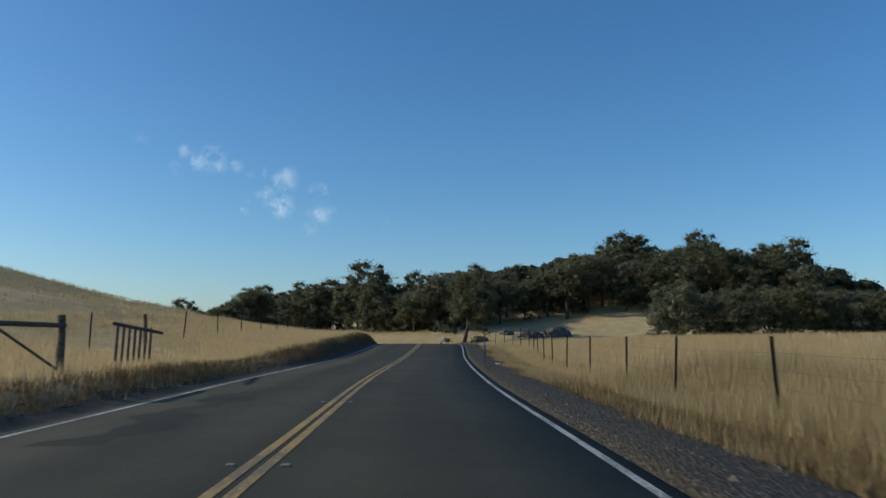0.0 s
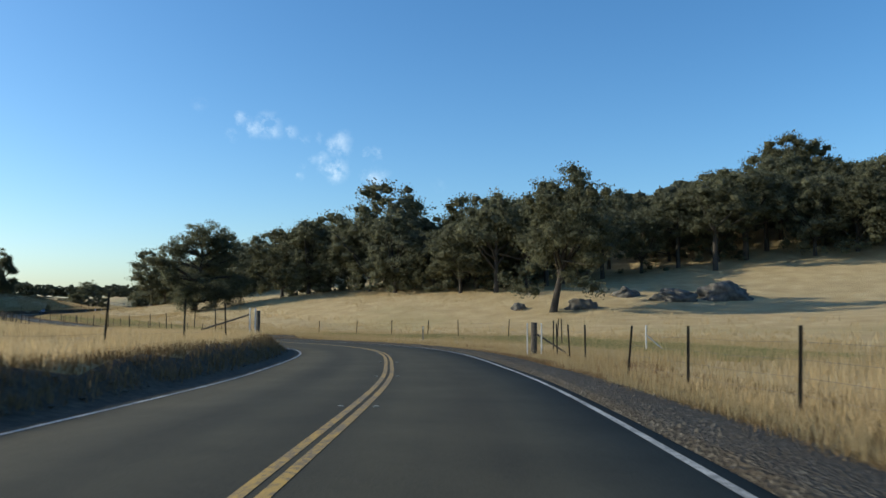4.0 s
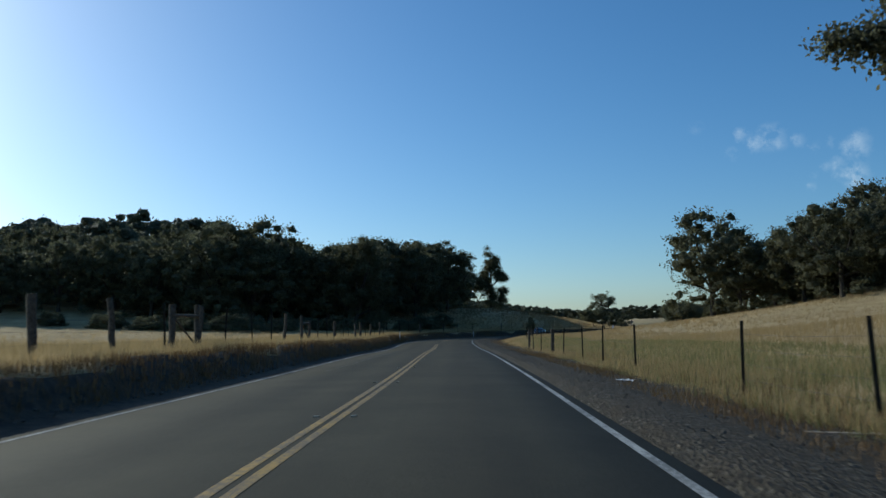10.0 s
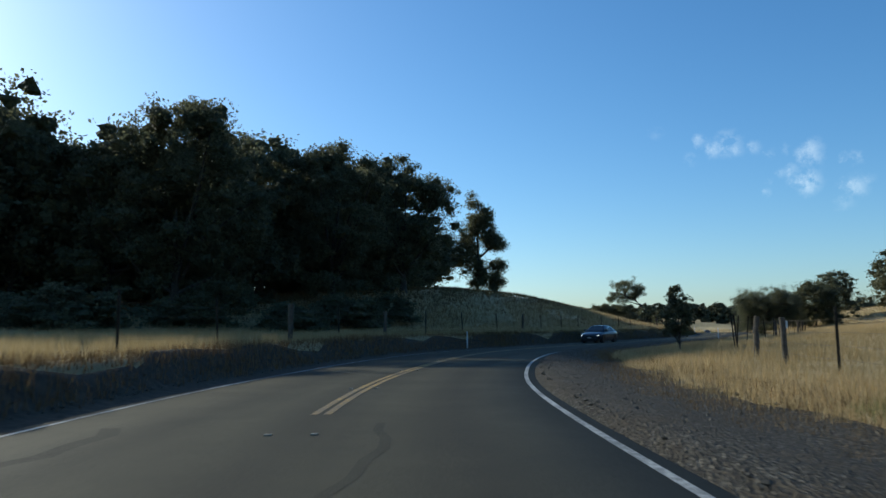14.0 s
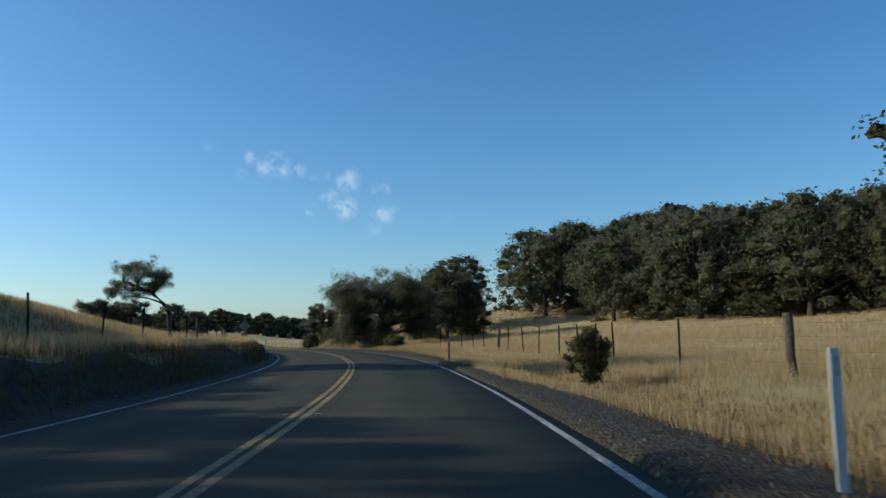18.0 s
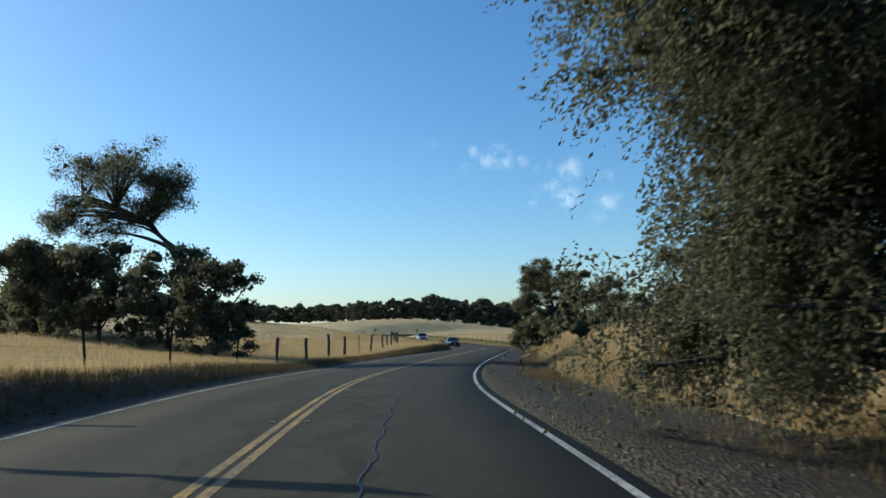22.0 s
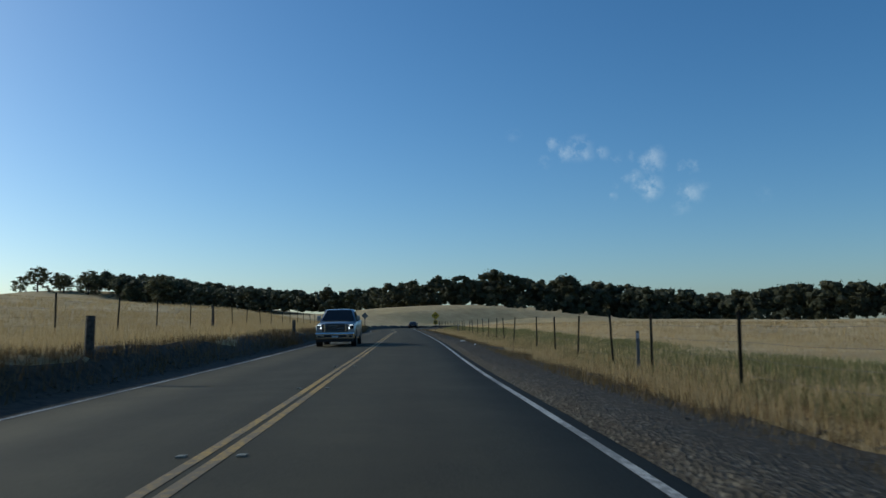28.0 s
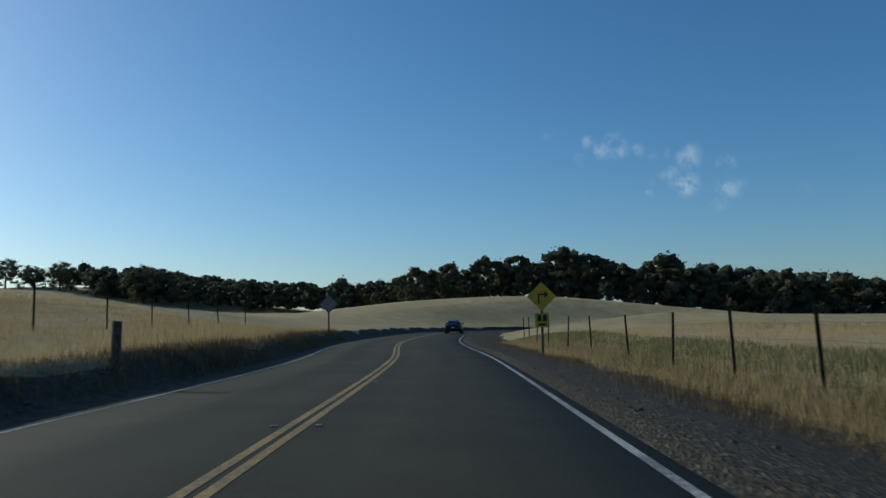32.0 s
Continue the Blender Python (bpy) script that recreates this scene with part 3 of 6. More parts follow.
def lobed_oak(name, seed, spine, lobes, trunk, per, size, clump, subs=5, mat=None, hang=0.15, heart=0.35, sprays=0):
    """An open tree: a bent trunk along the spine, and limbs that end in the lobes (x, y, z, radius, half height, limbs), each with leaf clumps and, if asked for, hanging sprays."""
    rng = np.random.default_rng(seed)
    root = new(name)
    pts = np.array(spine, float)
    vs, fs = tube([tuple(q) for q in pts], [trunk * (1.35 if k == 0 else 1.0 - 0.75 * k / (len(pts) - 1)) for k in range(len(pts))], 8)
    bark = new("trunk", mesh_from("trunk", [tuple(v) for v in vs], fs, BARK, True))
    bark.parent = root
    centres, radii, hearts = [], [], []
    for x, y, z, rad, half, count in lobes:
        for k in range(count):
            d = unit(rng.normal(size=3))
            end = np.array((x, y, z)) + d * np.array((rad, rad, half)) * rng.uniform(0.45, 0.95)
            near = np.argmin(np.linalg.norm((pts - end) * (1, 1, 0.8), axis=1) + 4.0 * (pts[:, 2] > end[2] - 0.3) + 3.0 * (np.arange(len(pts)) == 0))
            start = pts[near]
            reach = np.linalg.norm(end - start)
            bend = (start + end) / 2 + (0, 0, 0.13 * reach) + rng.normal(0, 0.05, 3) * reach
            u = np.linspace(0, 1, 6)[:, None]
            line = start * (1 - u) ** 2 + bend * 2 * u * (1 - u) + end * u ** 2
            thick = trunk * min(0.5, 0.12 + 0.045 * reach)
            vs, fs = tube([tuple(q) for q in line], list(np.linspace(thick, thick * 0.15, 6)), 5)
            limb = new("limb", mesh_from("limb", [tuple(v) for v in vs], fs, BARK, True))
            limb.parent = root
            for j in range(subs):
                at = line[5 if j < 3 else 4]
                centres.append(at + rng.normal(0, 0.3, 3) * (rad, rad, half) * (j > 0))
                radii.append(rng.uniform(*clump))
    centres, radii = np.array(centres), np.array(radii)
    verts, faces = leaf_cards(rng, centres, radii, per, size, 0.7, heart, hang)
    if sprays:
        # drooping twigs, each set closely with narrow leaves
        n, m = len(centres) * sprays, 14
        out = unit(np.repeat(centres - np.mean(centres, 0), sprays, 0))
        start = np.repeat(centres, sprays, 0) + rng.normal(0, 0.42, (n, 3)) * np.repeat(radii, sprays)[:, None]
        way = unit(0.7 * out + rng.normal(0, 0.55, (n, 3)) - (0, 0, 0.7)) * rng.uniform(0.3, 0.75, (n, 1))
        u = np.linspace(0, 1, m)[None, :, None]
        at = (start[:, None] + way[:, None] * u - u * u * (0, 0, 0.18) + rng.normal(0, 0.03, (n, m, 3))).reshape(-1, 3)
        a = unit(np.repeat(unit(way), m, 0) + rng.normal(0, 0.55, at.shape))
        b = unit(np.cross(a, rng.normal(size=at.shape)))
        h = 0.045 * rng.uniform(0.7, 1.3, (len(at), 1))
        v2 = np.stack([at - a * h, at + b * h * 0.4, at + a * h, at - b * h * 0.4], 1).reshape(-1, 3)
        faces = np.vstack([faces, np.arange(len(v2)).reshape(-1, 4) + len(verts)])
        verts = np.vstack([verts, v2])
    verts[:, 2] = np.maximum(verts[:, 2], 0.1)
    crown = new("crown", mesh_from("crown", verts, faces, mat or OAK_LEAF))
    crown.parent = root
    return root


OAKS = [oak("oak_tree", 40 + k, 13.0 + (k * 7 % 5) * 0.6, 5.4 + (k * 3 % 4) * 0.45, 92, 56, 0.17, low=0.02 + 0.05 * (k % 3), clump=0.225, skirt=(16, 11, 7)[k % 3], apart=False) for k in range(7)]
OPEN_OAKS = [oak("oak_tree", 52 + k, 15.0 + k, 5.8 + 0.4 * k, 92, 56, 0.17, low=0.22 + 0.03 * k, clump=0.225, apart=False) for k in range(3)]
BROAD_OAKS = [OAKS[0], OAKS[3], OAKS[6]]      # those whose boughs hang to the ground
planted = set()


def plant(src, x, y, scale=1.0, turn=None, sink=0.15, wide=1.0):
    """A copy of a tree on the land; the first one planted is the source itself."""
    z = float(height([x], [y])[0][0]) - sink
    turn = random.uniform(0, 360) if turn is None else turn
    m = pose(x, y, z, 0, 0, turn) @ Matrix.Diagonal((scale * wide, scale * wide, scale, 1))
    if src not in planted:
        planted.add(src)
        src.matrix_basis = m
        return src
    return copy_thing(src, m)


def scatter(corners, gap, seed, lo=0.9, hi=1.25):
    """Uneven spots inside an outline, at least a gap apart."""
    rng = random.Random(seed)
    xs, ys = [c[0] for c in corners], [c[1] for c in corners]
    out = []
    for _ in range(5000):
        x, y = rng.uniform(min(xs), max(xs)), rng.uniform(min(ys), max(ys))
        inside, j = False, len(corners) - 1
        for i in range(len(corners)):
            (xi, yi), (xj, yj) = corners[i], corners[j]
            if (yi > y) != (yj > y) and x < (xj - xi) * (y - yi) / (yj - yi) + xi:
                inside = not inside
            j = i
        if inside and all((x - a) ** 2 + (y - b) ** 2 > gap * gap for a, b, _ in out):
            out.append((x, y, rng.uniform(lo, hi)))
    return out


def grove(corners, gap, seed, label, group, lo=0.9, hi=1.25, kinds=OAKS):
    for x, y, scale in scatter(corners, gap, seed, lo, hi):
        tagged(plant(random.choice(kinds), x, y, scale, wide=random.uniform(0.9, 1.15)), label, "tree", group)


def far_wood(name, spots, seed, label, tall=12.0):
    """Trees too far off to tell apart: round crowns of many lumps in one mesh."""
    rng = np.random.default_rng(seed)
    px, py = np.array([q[0] for q in spots]), np.array([q[1] for q in spots])
    pz = height(px, py)[0]
    cs, rs = [], []
    for x, y, z, (_, _, k) in zip(px, py, pz, spots):
        h = tall * k
        r = h * rng.uniform(0.40, 0.56)
        n = 26
        d = unit(rng.normal(size=(n, 3)))
        d[:, 2] = np.where(d[:, 2] < -0.8, -d[:, 2], d[:, 2])
        mid = np.array([x, y, z + h * 0.48])
        cs.append(mid + d * np.array([r * 0.8, r * 0.8, h * 0.42]) * rng.uniform(0.55, 1, (n, 1)) ** 0.5)
        rs.append(h * rng.uniform(0.10, 0.18, n))
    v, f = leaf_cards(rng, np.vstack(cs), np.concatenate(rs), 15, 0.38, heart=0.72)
    return tagged(new(name, mesh_from(name, v, f, SHADED_WOOD_LEAF)), label, "wood", kind="stuff")


HILL_LABEL = "dark green live oak on the grassy hillside"
grove([(45, 150), (62, 146), (100, 150), (105, 172), (60, 172), (47, 160)], 8.0, 51, "dense dark live oak at the far side of the field", "oaks beyond the field", 0.85, 1.02)
grove([(-38, 247), (-30, 237), (-18, 229), (-18, 250), (-38, 258)], 6.4, 1, HILL_LABEL, "oaks on the hillside", 1.06, 1.24)
grove([(-18, 228), (-10, 222), (0, 214), (4, 244), (-18, 250)], 6.6, 22, HILL_LABEL, "oaks on the hillside", 0.86, 1.0)
grove([(0, 214), (6, 214), (14, 232), (30, 240), (45, 240), (45, 274), (4, 275)], 7.2, 21, HILL_LABEL, "oaks on the hillside", 0.86, 1.04, OPEN_OAKS + OAKS)
grove([(46, 240), (60, 236), (105, 220), (125, 240), (70, 272), (46, 274)], 7.2, 23, HILL_LABEL, "oaks on the hillside", 1.08, 1.22, OPEN_OAKS + OAKS)
far_wood("hilltop_wood", scatter([(-12, 276), (4, 275), (70, 268), (125, 230), (190, 300), (90, 360), (10, 340)], 8, 2, 0.9, 1.25), 2, "dark wood of live oaks along the hilltop", 12.0)
GROVE_LABEL = "dark live oak in the dense grove above the road"
grove([(-174, 346), (-170, 335), (-165, 322), (-160, 306), (-162, 292), (-174, 278), (-194, 268), (-203, 290), (-194, 325), (-180, 350)], 6.6, 3, GROVE_LABEL, "oaks of the shaded grove", 1.16, 1.28, BROAD_OAKS)
grove([(-196, 266), (-215, 252), (-262, 232), (-275, 255), (-215, 285), (-204, 290)], 6.8, 33, GROVE_LABEL, "oaks of the shaded grove", 0.98, 1.07, BROAD_OAKS)
far_wood("grove_wood", scatter([(-262, 230), (-275, 255), (-215, 285), (-195, 330), (-230, 360), (-310, 330), (-330, 230)], 7.5, 4, 0.95, 1.35), 4, "dark wood of live oaks behind the grove", 10.2)
grove([(-106, 322), (-95, 311), (-72, 308), (-58, 312), (-55, 345), (-86, 350)], 7.0, 5, "dark live oak in a small grove", "oaks of the small grove", 0.9, 1.04)
FIELD_LABEL = "dark green live oak at the edge of the field"
grove([(-131, 446), (-125, 434), (-117, 423), (-107, 414), (-98, 398), (-90, 380), (-80, 364), (-62, 350), (-45, 352), (-60, 400), (-75, 440), (-88, 470), (-118, 468), (-130, 452)], 6.6, 6, FIELD_LABEL, "oaks above the field", 0.96, 1.08, BROAD_OAKS)
far_wood("field_wood", scatter([(-45, 350), (-60, 400), (-75, 440), (-88, 470), (-118, 468), (-90, 500), (-40, 480), (0, 420), (0, 350)], 8, 7, 0.95, 1.2), 7, "dark wood of live oaks behind the field", 13.5)
grove([(-176, 612), (-166, 594), (-140, 584), (-112, 590), (-122, 640), (-160, 645)], 7.5, 8, "dark live oak beside the flat field", "oaks beside the field", 0.68, 0.9, BROAD_OAKS)
crest = scatter([(-352, 782), (-338, 775), (-295, 795), (-253, 808), (-205, 820), (-60, 815), (120, 800), (130, 850), (-120, 870), (-300, 850), (-352, 815)], 7.4, 9, 0.9, 1.12)
far_wood("skyline_wood", [(x, y, k * float(np.interp(x, (-360, -348, -329, -315, -304, -292, -278, -257, -233, -213), (0.5, 0.72, 0.84, 1.12, 1.26, 1.08, 1.22, 1.14, 1.08, 1.14)))) for x, y, k in crest], 9, "distant dark oak wood on the skyline", 12.0)
# Scrub added to cover sunlit ground that shows under the wood.
front = np.linspace(-350, -60, 90)
far_wood("skyline_scrub", [(x, float(np.interp(x, (-350, -295, -253, -205, -60), (777, 792, 805, 817, 812))) + 5 * math.sin(9 * x), 0.8 + 0.3 * math.sin(5 * x)) for x in front], 12, "low dark scrub added to cover bright gaps under the distant wood", 5.0)
far_wood("ridge_wood", scatter([(-600, 862), (-560, 838), (-480, 838), (-410, 850), (-372, 856), (-372, 890), (-470, 900), (-600, 890)], 7.4, 10, 0.8, 1.1), 10, "distant dark oak wood along a low ridge", 13.4)
for k in range(19):
    x, y = -652 + 7.6 * k + 3 * math.sin(k * 2.3), 846 - 0.4 * k + 5 * math.sin(k * 1.7)
    if k not in (1, 2, 4, 7, 11):
        tagged(plant(OAKS[(k * 3) % 7], x, y, 0.9 + 0.14 * math.sin(k * 3.1), wide=1.2), "round live oak standing on the distant ridge", "tree", "oaks on the ridge")

# single trees that stand by themselves
tagged(plant(lobed_oak("spreading_oak", 61, [(0, 0, -0.4), (0.1, 0, 1.6), (0.5, 0.1, 3.4), (0.4, 0, 5.2), (0.9, 0, 7.4), (1.2, 0, 9.6), (1.0, 0, 11.4)],
    [(0.5, 0, 12.6, 3.2, 2.4, 12), (6.4, 0, 11.2, 2.8, 2.8, 16), (3.4, 0, 13.0, 2.0, 1.6, 7), (-4.0, 0, 9.8, 2.5, 2.3, 11), (-6.6, 0, 8.7, 1.1, 0.9, 4), (-4.6, 0, 5.8, 1.8, 1.4, 6), (2.0, 0, 8.4, 3.2, 2.2, 11),
     (2.6, 0, 4.2, 5.2, 3.3, 30), (7.2, 0, 4.4, 2.6, 3.0, 12), (-1.0, 0, 2.6, 2.8, 1.6, 10)], 0.48, 110, 0.13, (0.7, 1.15), 5, heart=0.22), -56.2, 233.5, 1.08, 33, wide=1.03), "large spreading live oak standing alone in dry grass", "tree")
tagged(plant(oak("hillside_oak", 62, 20.0, 7.4, 170, 120, 0.16, lean=(2.4, 0.0), low=0.1, clump=0.19, skirt=6, apart=True), 6.8, 195.3, 1.02, 10), "tall dark live oak with a thick trunk among boulders", "tree")
tagged(plant(OAKS[0], -42.5, 244, 1.22), "dark live oak beside the spreading oak", "tree")
tagged(plant(OAKS[3], -36.5, 241, 1.16), "dark live oak beside the spreading oak", "tree")
tagged(plant(OPEN_OAKS[2], 39, 234, 1.16), "tall live oak above the boulders on the slope", "tree")
tagged(plant(lobed_oak("slender_oak", 64, [(0, 0, -0.4), (0.1, 0, 2.0), (-0.1, 0, 4.5), (0.2, 0, 7.0), (0.1, 0, 9.5), (0.3, 0, 12.0)],
    [(0.2, 0, 12.4, 1.9, 1.9, 10), (2.2, 0, 9.2, 1.6, 2.0, 9), (2.8, 0, 5.2, 1.2, 1.6, 6), (-1.6, 0, 8.6, 1.9, 2.2, 9), (0.0, 0, 5.2, 1.6, 1.6, 6)], 0.3, 150, 0.12, (0.7, 1.15), 5), -176.5, 363.0, 1.24, 36, wide=0.95), "slender live oak at the end of the grove", "tree")
for x, y, k in ((-180, 352, 0.92), (-178, 343, 0.8), (-185, 359, 1.0), (-190, 368, 1.05), (-196, 354, 1.15)):
    tagged(plant(OPEN_OAKS[2], x, y, k), "dark live oak at the end of the grove", "tree")
grove_oak = oak("grove_oak", 63, 14.5, 5.4, 130, 240, 0.105, low=0.02, clump=0.2, skirt=16, uneven=0.5)
tagged(plant(grove_oak, -162.4, 328, 1.08, 30), "tall dark live oak above the roadside bank", "tree")
tagged(plant(grove_oak, -160, 315, 1.0, 80), "tall dark live oak above the roadside bank", "tree")
tagged(plant(grove_oak, -157, 296, 1.08, 140), "tall dark live oak above the roadside bank", "tree")
for x, y, k in ((-180, 285, 1.08), (-173.5, 279, 1.02), (-186, 279, 0.98), (-171, 288, 1.08)):
    tagged(plant(OAKS[2], x, y, k), "tall dark live oak in the heart of the grove", "tree")
tagged(plant(OAKS[2], -105.5, 380, 0.88, 10), "tall live oak at the corner of the field", "tree")
tagged(plant(OAKS[3], -140, 439, 0.82, 0), "round dark live oak standing behind the roadside thicket", "tree")
tagged(plant(lobed_oak("leaning_oak", 77, [(0, 0, -0.4), (-0.5, 0, 1.0), (-1.2, 0, 2.4), (-2.1, 0, 4.2), (-3.1, 0, 5.9), (-4.4, 0, 7.3), (-6.4, 0, 8.3), (-8.2, 0, 8.8)],
    [(-6.4, 0, 10.2, 2.8, 1.5, 17), (-3.3, 0, 9.4, 1.2, 1.4, 7), (-9.6, 0, 8.2, 1.0, 1.0, 6), (-7.2, 0, 7.4, 1.2, 0.8, 4), (-4.6, 0, 8.6, 1.5, 1.0, 5)], 0.45, 190, 0.075, (0.45, 0.8), 5, hang=0.7, heart=0.2), -180.2, 444.2, 1.1, 20), "leaning oak with an open one-sided crown", "tree")
tagged(plant(lobed_oak("layered_oak", 78, [(0, 0, -0.3), (-0.3, 0, 1.2), (-0.9, 0, 2.6), (-1.6, 0, 3.8)],
    [(-1.6, 0, 4.9, 1.7, 0.8, 8), (2.4, 0, 4.7, 2.2, 0.8, 9), (0.3, 0, 3.0, 2.6, 0.9, 8)], 0.24, 150, 0.09, (0.45, 0.75), 5, hang=0.5), -190.6, 439.8, 1.05, 20), "small oak with flat drooping layers of leaves", "tree")
for k, (x, y, h, r) in enumerate(((-177.4, 439.4, 6.0, 2.3), (-186, 440, 6.2, 3.0), (-191, 441, 6.0, 2.8), (-181.5, 440.5, 6.9, 2.9), (-196, 445, 5.2, 2.6), (-203, 450, 4.6, 2.6))):
    tagged(plant(oak("small_oak", 80 + k, h, r, 60, 90, 0.10, low=0.02, clump=0.25, skirt=12, uneven=0.6), x, y), "small bushy oak beside the leaning tree", "tree", "small oaks by the leaning tree")
tagged(plant(lobed_oak("thicket_oak", 95, [(0, 0, -0.3), (-0.3, 0.1, 0.9), (-0.2, 0, 2.2), (-0.6, 0, 3.6), (-0.4, 0, 5.2), (-0.2, 0, 6.8)],
    [(-1.0, 0, 5.5, 4.4, 2.5, 50), (-4.8, 0, 5.6, 1.8, 1.6, 15), (-3.3, 0, 3.7, 1.2, 1.0, 14), (3.6, 0, 4.8, 2.6, 2.3, 20), (2.4, 0, 6.9, 1.6, 1.0, 8), (-4.6, 0, 1.9, 1.7, 1.5, 12), (-1.4, 0, 1.6, 2.4, 1.2, 14), (4.2, 0, 2.2, 1.8, 1.0, 8)], 0.42, 90, 0.05, (0.45, 0.8), 6, hang=0.3, heart=0.16, sprays=26),
    -146.9, 415.8, 1.0, 15), "huge dense roadside oak with boughs hanging to the ground", "tree")
tagged(plant(oak("thicket_oak", 91, 9.2, 4.8, 150, 250, 0.085, low=0.0, clump=0.21, skirt=40, uneven=0.5, sprays_at_rim=False), -141.0, 424.5, 1.0, 120), "dense roadside oak joined to its neighbour", "tree")
tagged(plant(lobed_oak("roadside_oak", 83, [(0, 0, -0.3), (0.05, 0, 0.8), (-0.1, 0, 1.7), (0.1, 0, 2.7), (-0.2, 0, 3.8), (-0.5, 0, 5.0)],
    [(-0.7, 0, 5.1, 1.7, 1.7, 20), (-2.4, 0, 3.5, 0.9, 0.5, 6), (1.7, 0, 4.4, 1.3, 1.3, 13), (3.4, 0, 4.0, 0.7, 0.9, 6), (0.0, 0, 1.6, 1.2, 1.3, 11), (1.4, 0, 2.8, 1.0, 0.8, 6)], 0.24, 240, 0.05, (0.32, 0.6), 5, hang=0.25, heart=0.45),
    -166.6, 472.6, 1.13, 16), "bushy oak on the road's bank", "tree")
tagged(plant(oak("roadside_oak", 92, 6.8, 2.4, 44, 200, 0.09, low=0.08, clump=0.32), -162.6, 478.4, 0.8, 70), "lower oak growing against a bigger one", "tree")
tagged(plant(lobed_oak("open_oak", 65, [(0, 0, -0.4), (0.2, 0, 2.5), (0.8, 0, 4.6), (1.0, 0, 6.6), (1.2, 0, 8.6), (1.4, 0, 11.0)],
    [(1.4, 0, 12.6, 1.9, 1.3, 8), (-3.8, 0, 10.8, 2.0, 1.6, 9), (2.9, 0, 10.2, 2.2, 2.0, 10), (-0.6, 0, 8.6, 2.4, 1.5, 8), (-4.0, 0, 5.6, 2.4, 1.8, 8), (2.5, 0, 6.0, 1.8, 1.4, 6)], 0.36, 110, 0.11, (0.6, 1.0), 5), -155.6, 518.9, 1.1, 12), "tall open oak behind the roadside bank", "tree")
for x, y, sc in ((-147, 524, 0.86), (-140, 527, 0.85), (-134, 522, 0.75), (-128, 528, 0.85), (-159, 524, 0.66), (-163, 522, 0.5), (-150.5, 531, 0.84), (-143, 535, 0.88)):
    tagged(plant(OAKS[6], x, y, sc), "low dark oak behind the roadside bank", "tree", "low oaks behind the bank")

# Bushes added to darken the band at the grove's foot.
thicket = oak("thicket_bush", 120, 2.9, 2.5, 46, 70, 0.1, low=0.0, clump=0.3, skirt=14, uneven=0.6, apart=False)
for k, (x, y) in enumerate(((-184, 255), (-175, 260), (-168, 263), (-162, 266), (-157, 270), (-160, 275), (-153, 276), (-155, 283), (-150, 285), (-151, 293), (-148, 299), (-150, 306), (-152, 313))):
    tagged(plant(thicket, x, y, 0.85 + 0.3 * ((k * 5) % 7) / 7, wide=1.2), "low bush added to darken the foot of the grove", "bush", "bushes along the grove")
SHRUB_LEAF = mat_leaf("shrub_leaves", (0.10, 0.10, 0.045), (0.24, 0.21, 0.10), 0.4, 6.0)
for k, (x, y, h, r) in enumerate(((-169.9, 475.4, 3.2, 1.5), (-168.2, 476.6, 3.0, 1.7), (-170.6, 478.6, 2.7, 1.5), (-166.4, 473.4, 2.0, 1.4))):
    tagged(plant(oak("shrub", 100 + k, h, r, 40, 260, 0.042, low=0.02, clump=0.36, mat=SHRUB_LEAF, trunk=0.05), x, y), "olive-brown bushy shrub at the road's edge", "shrub", "shrubs on the bank")
tagged(plant(oak("roadside_bush", 112, 3.3, 0.62, 40, 90, 0.05, low=0.03, clump=0.4, trunk=0.06), -120.6, 296.2), "tall dark bush on the inside of the bend", "bush")
tagged(plant(oak("shrub", 110, 2.0, 0.58, 44, 130, 0.034, low=0.05, clump=0.4, mat=SHRUB_LEAF, trunk=0.04), -132.3, 353.6), "round green shrub in the roadside grass", "shrub")
tagged(plant(oak("shrub", 111, 1.6, 1.2, 26, 60, 0.07, low=0.05, clump=0.4, mat=SHRUB_LEAF, trunk=0.04), -145.0, 408.5), "low scrubby bush under the thicket", "shrub")


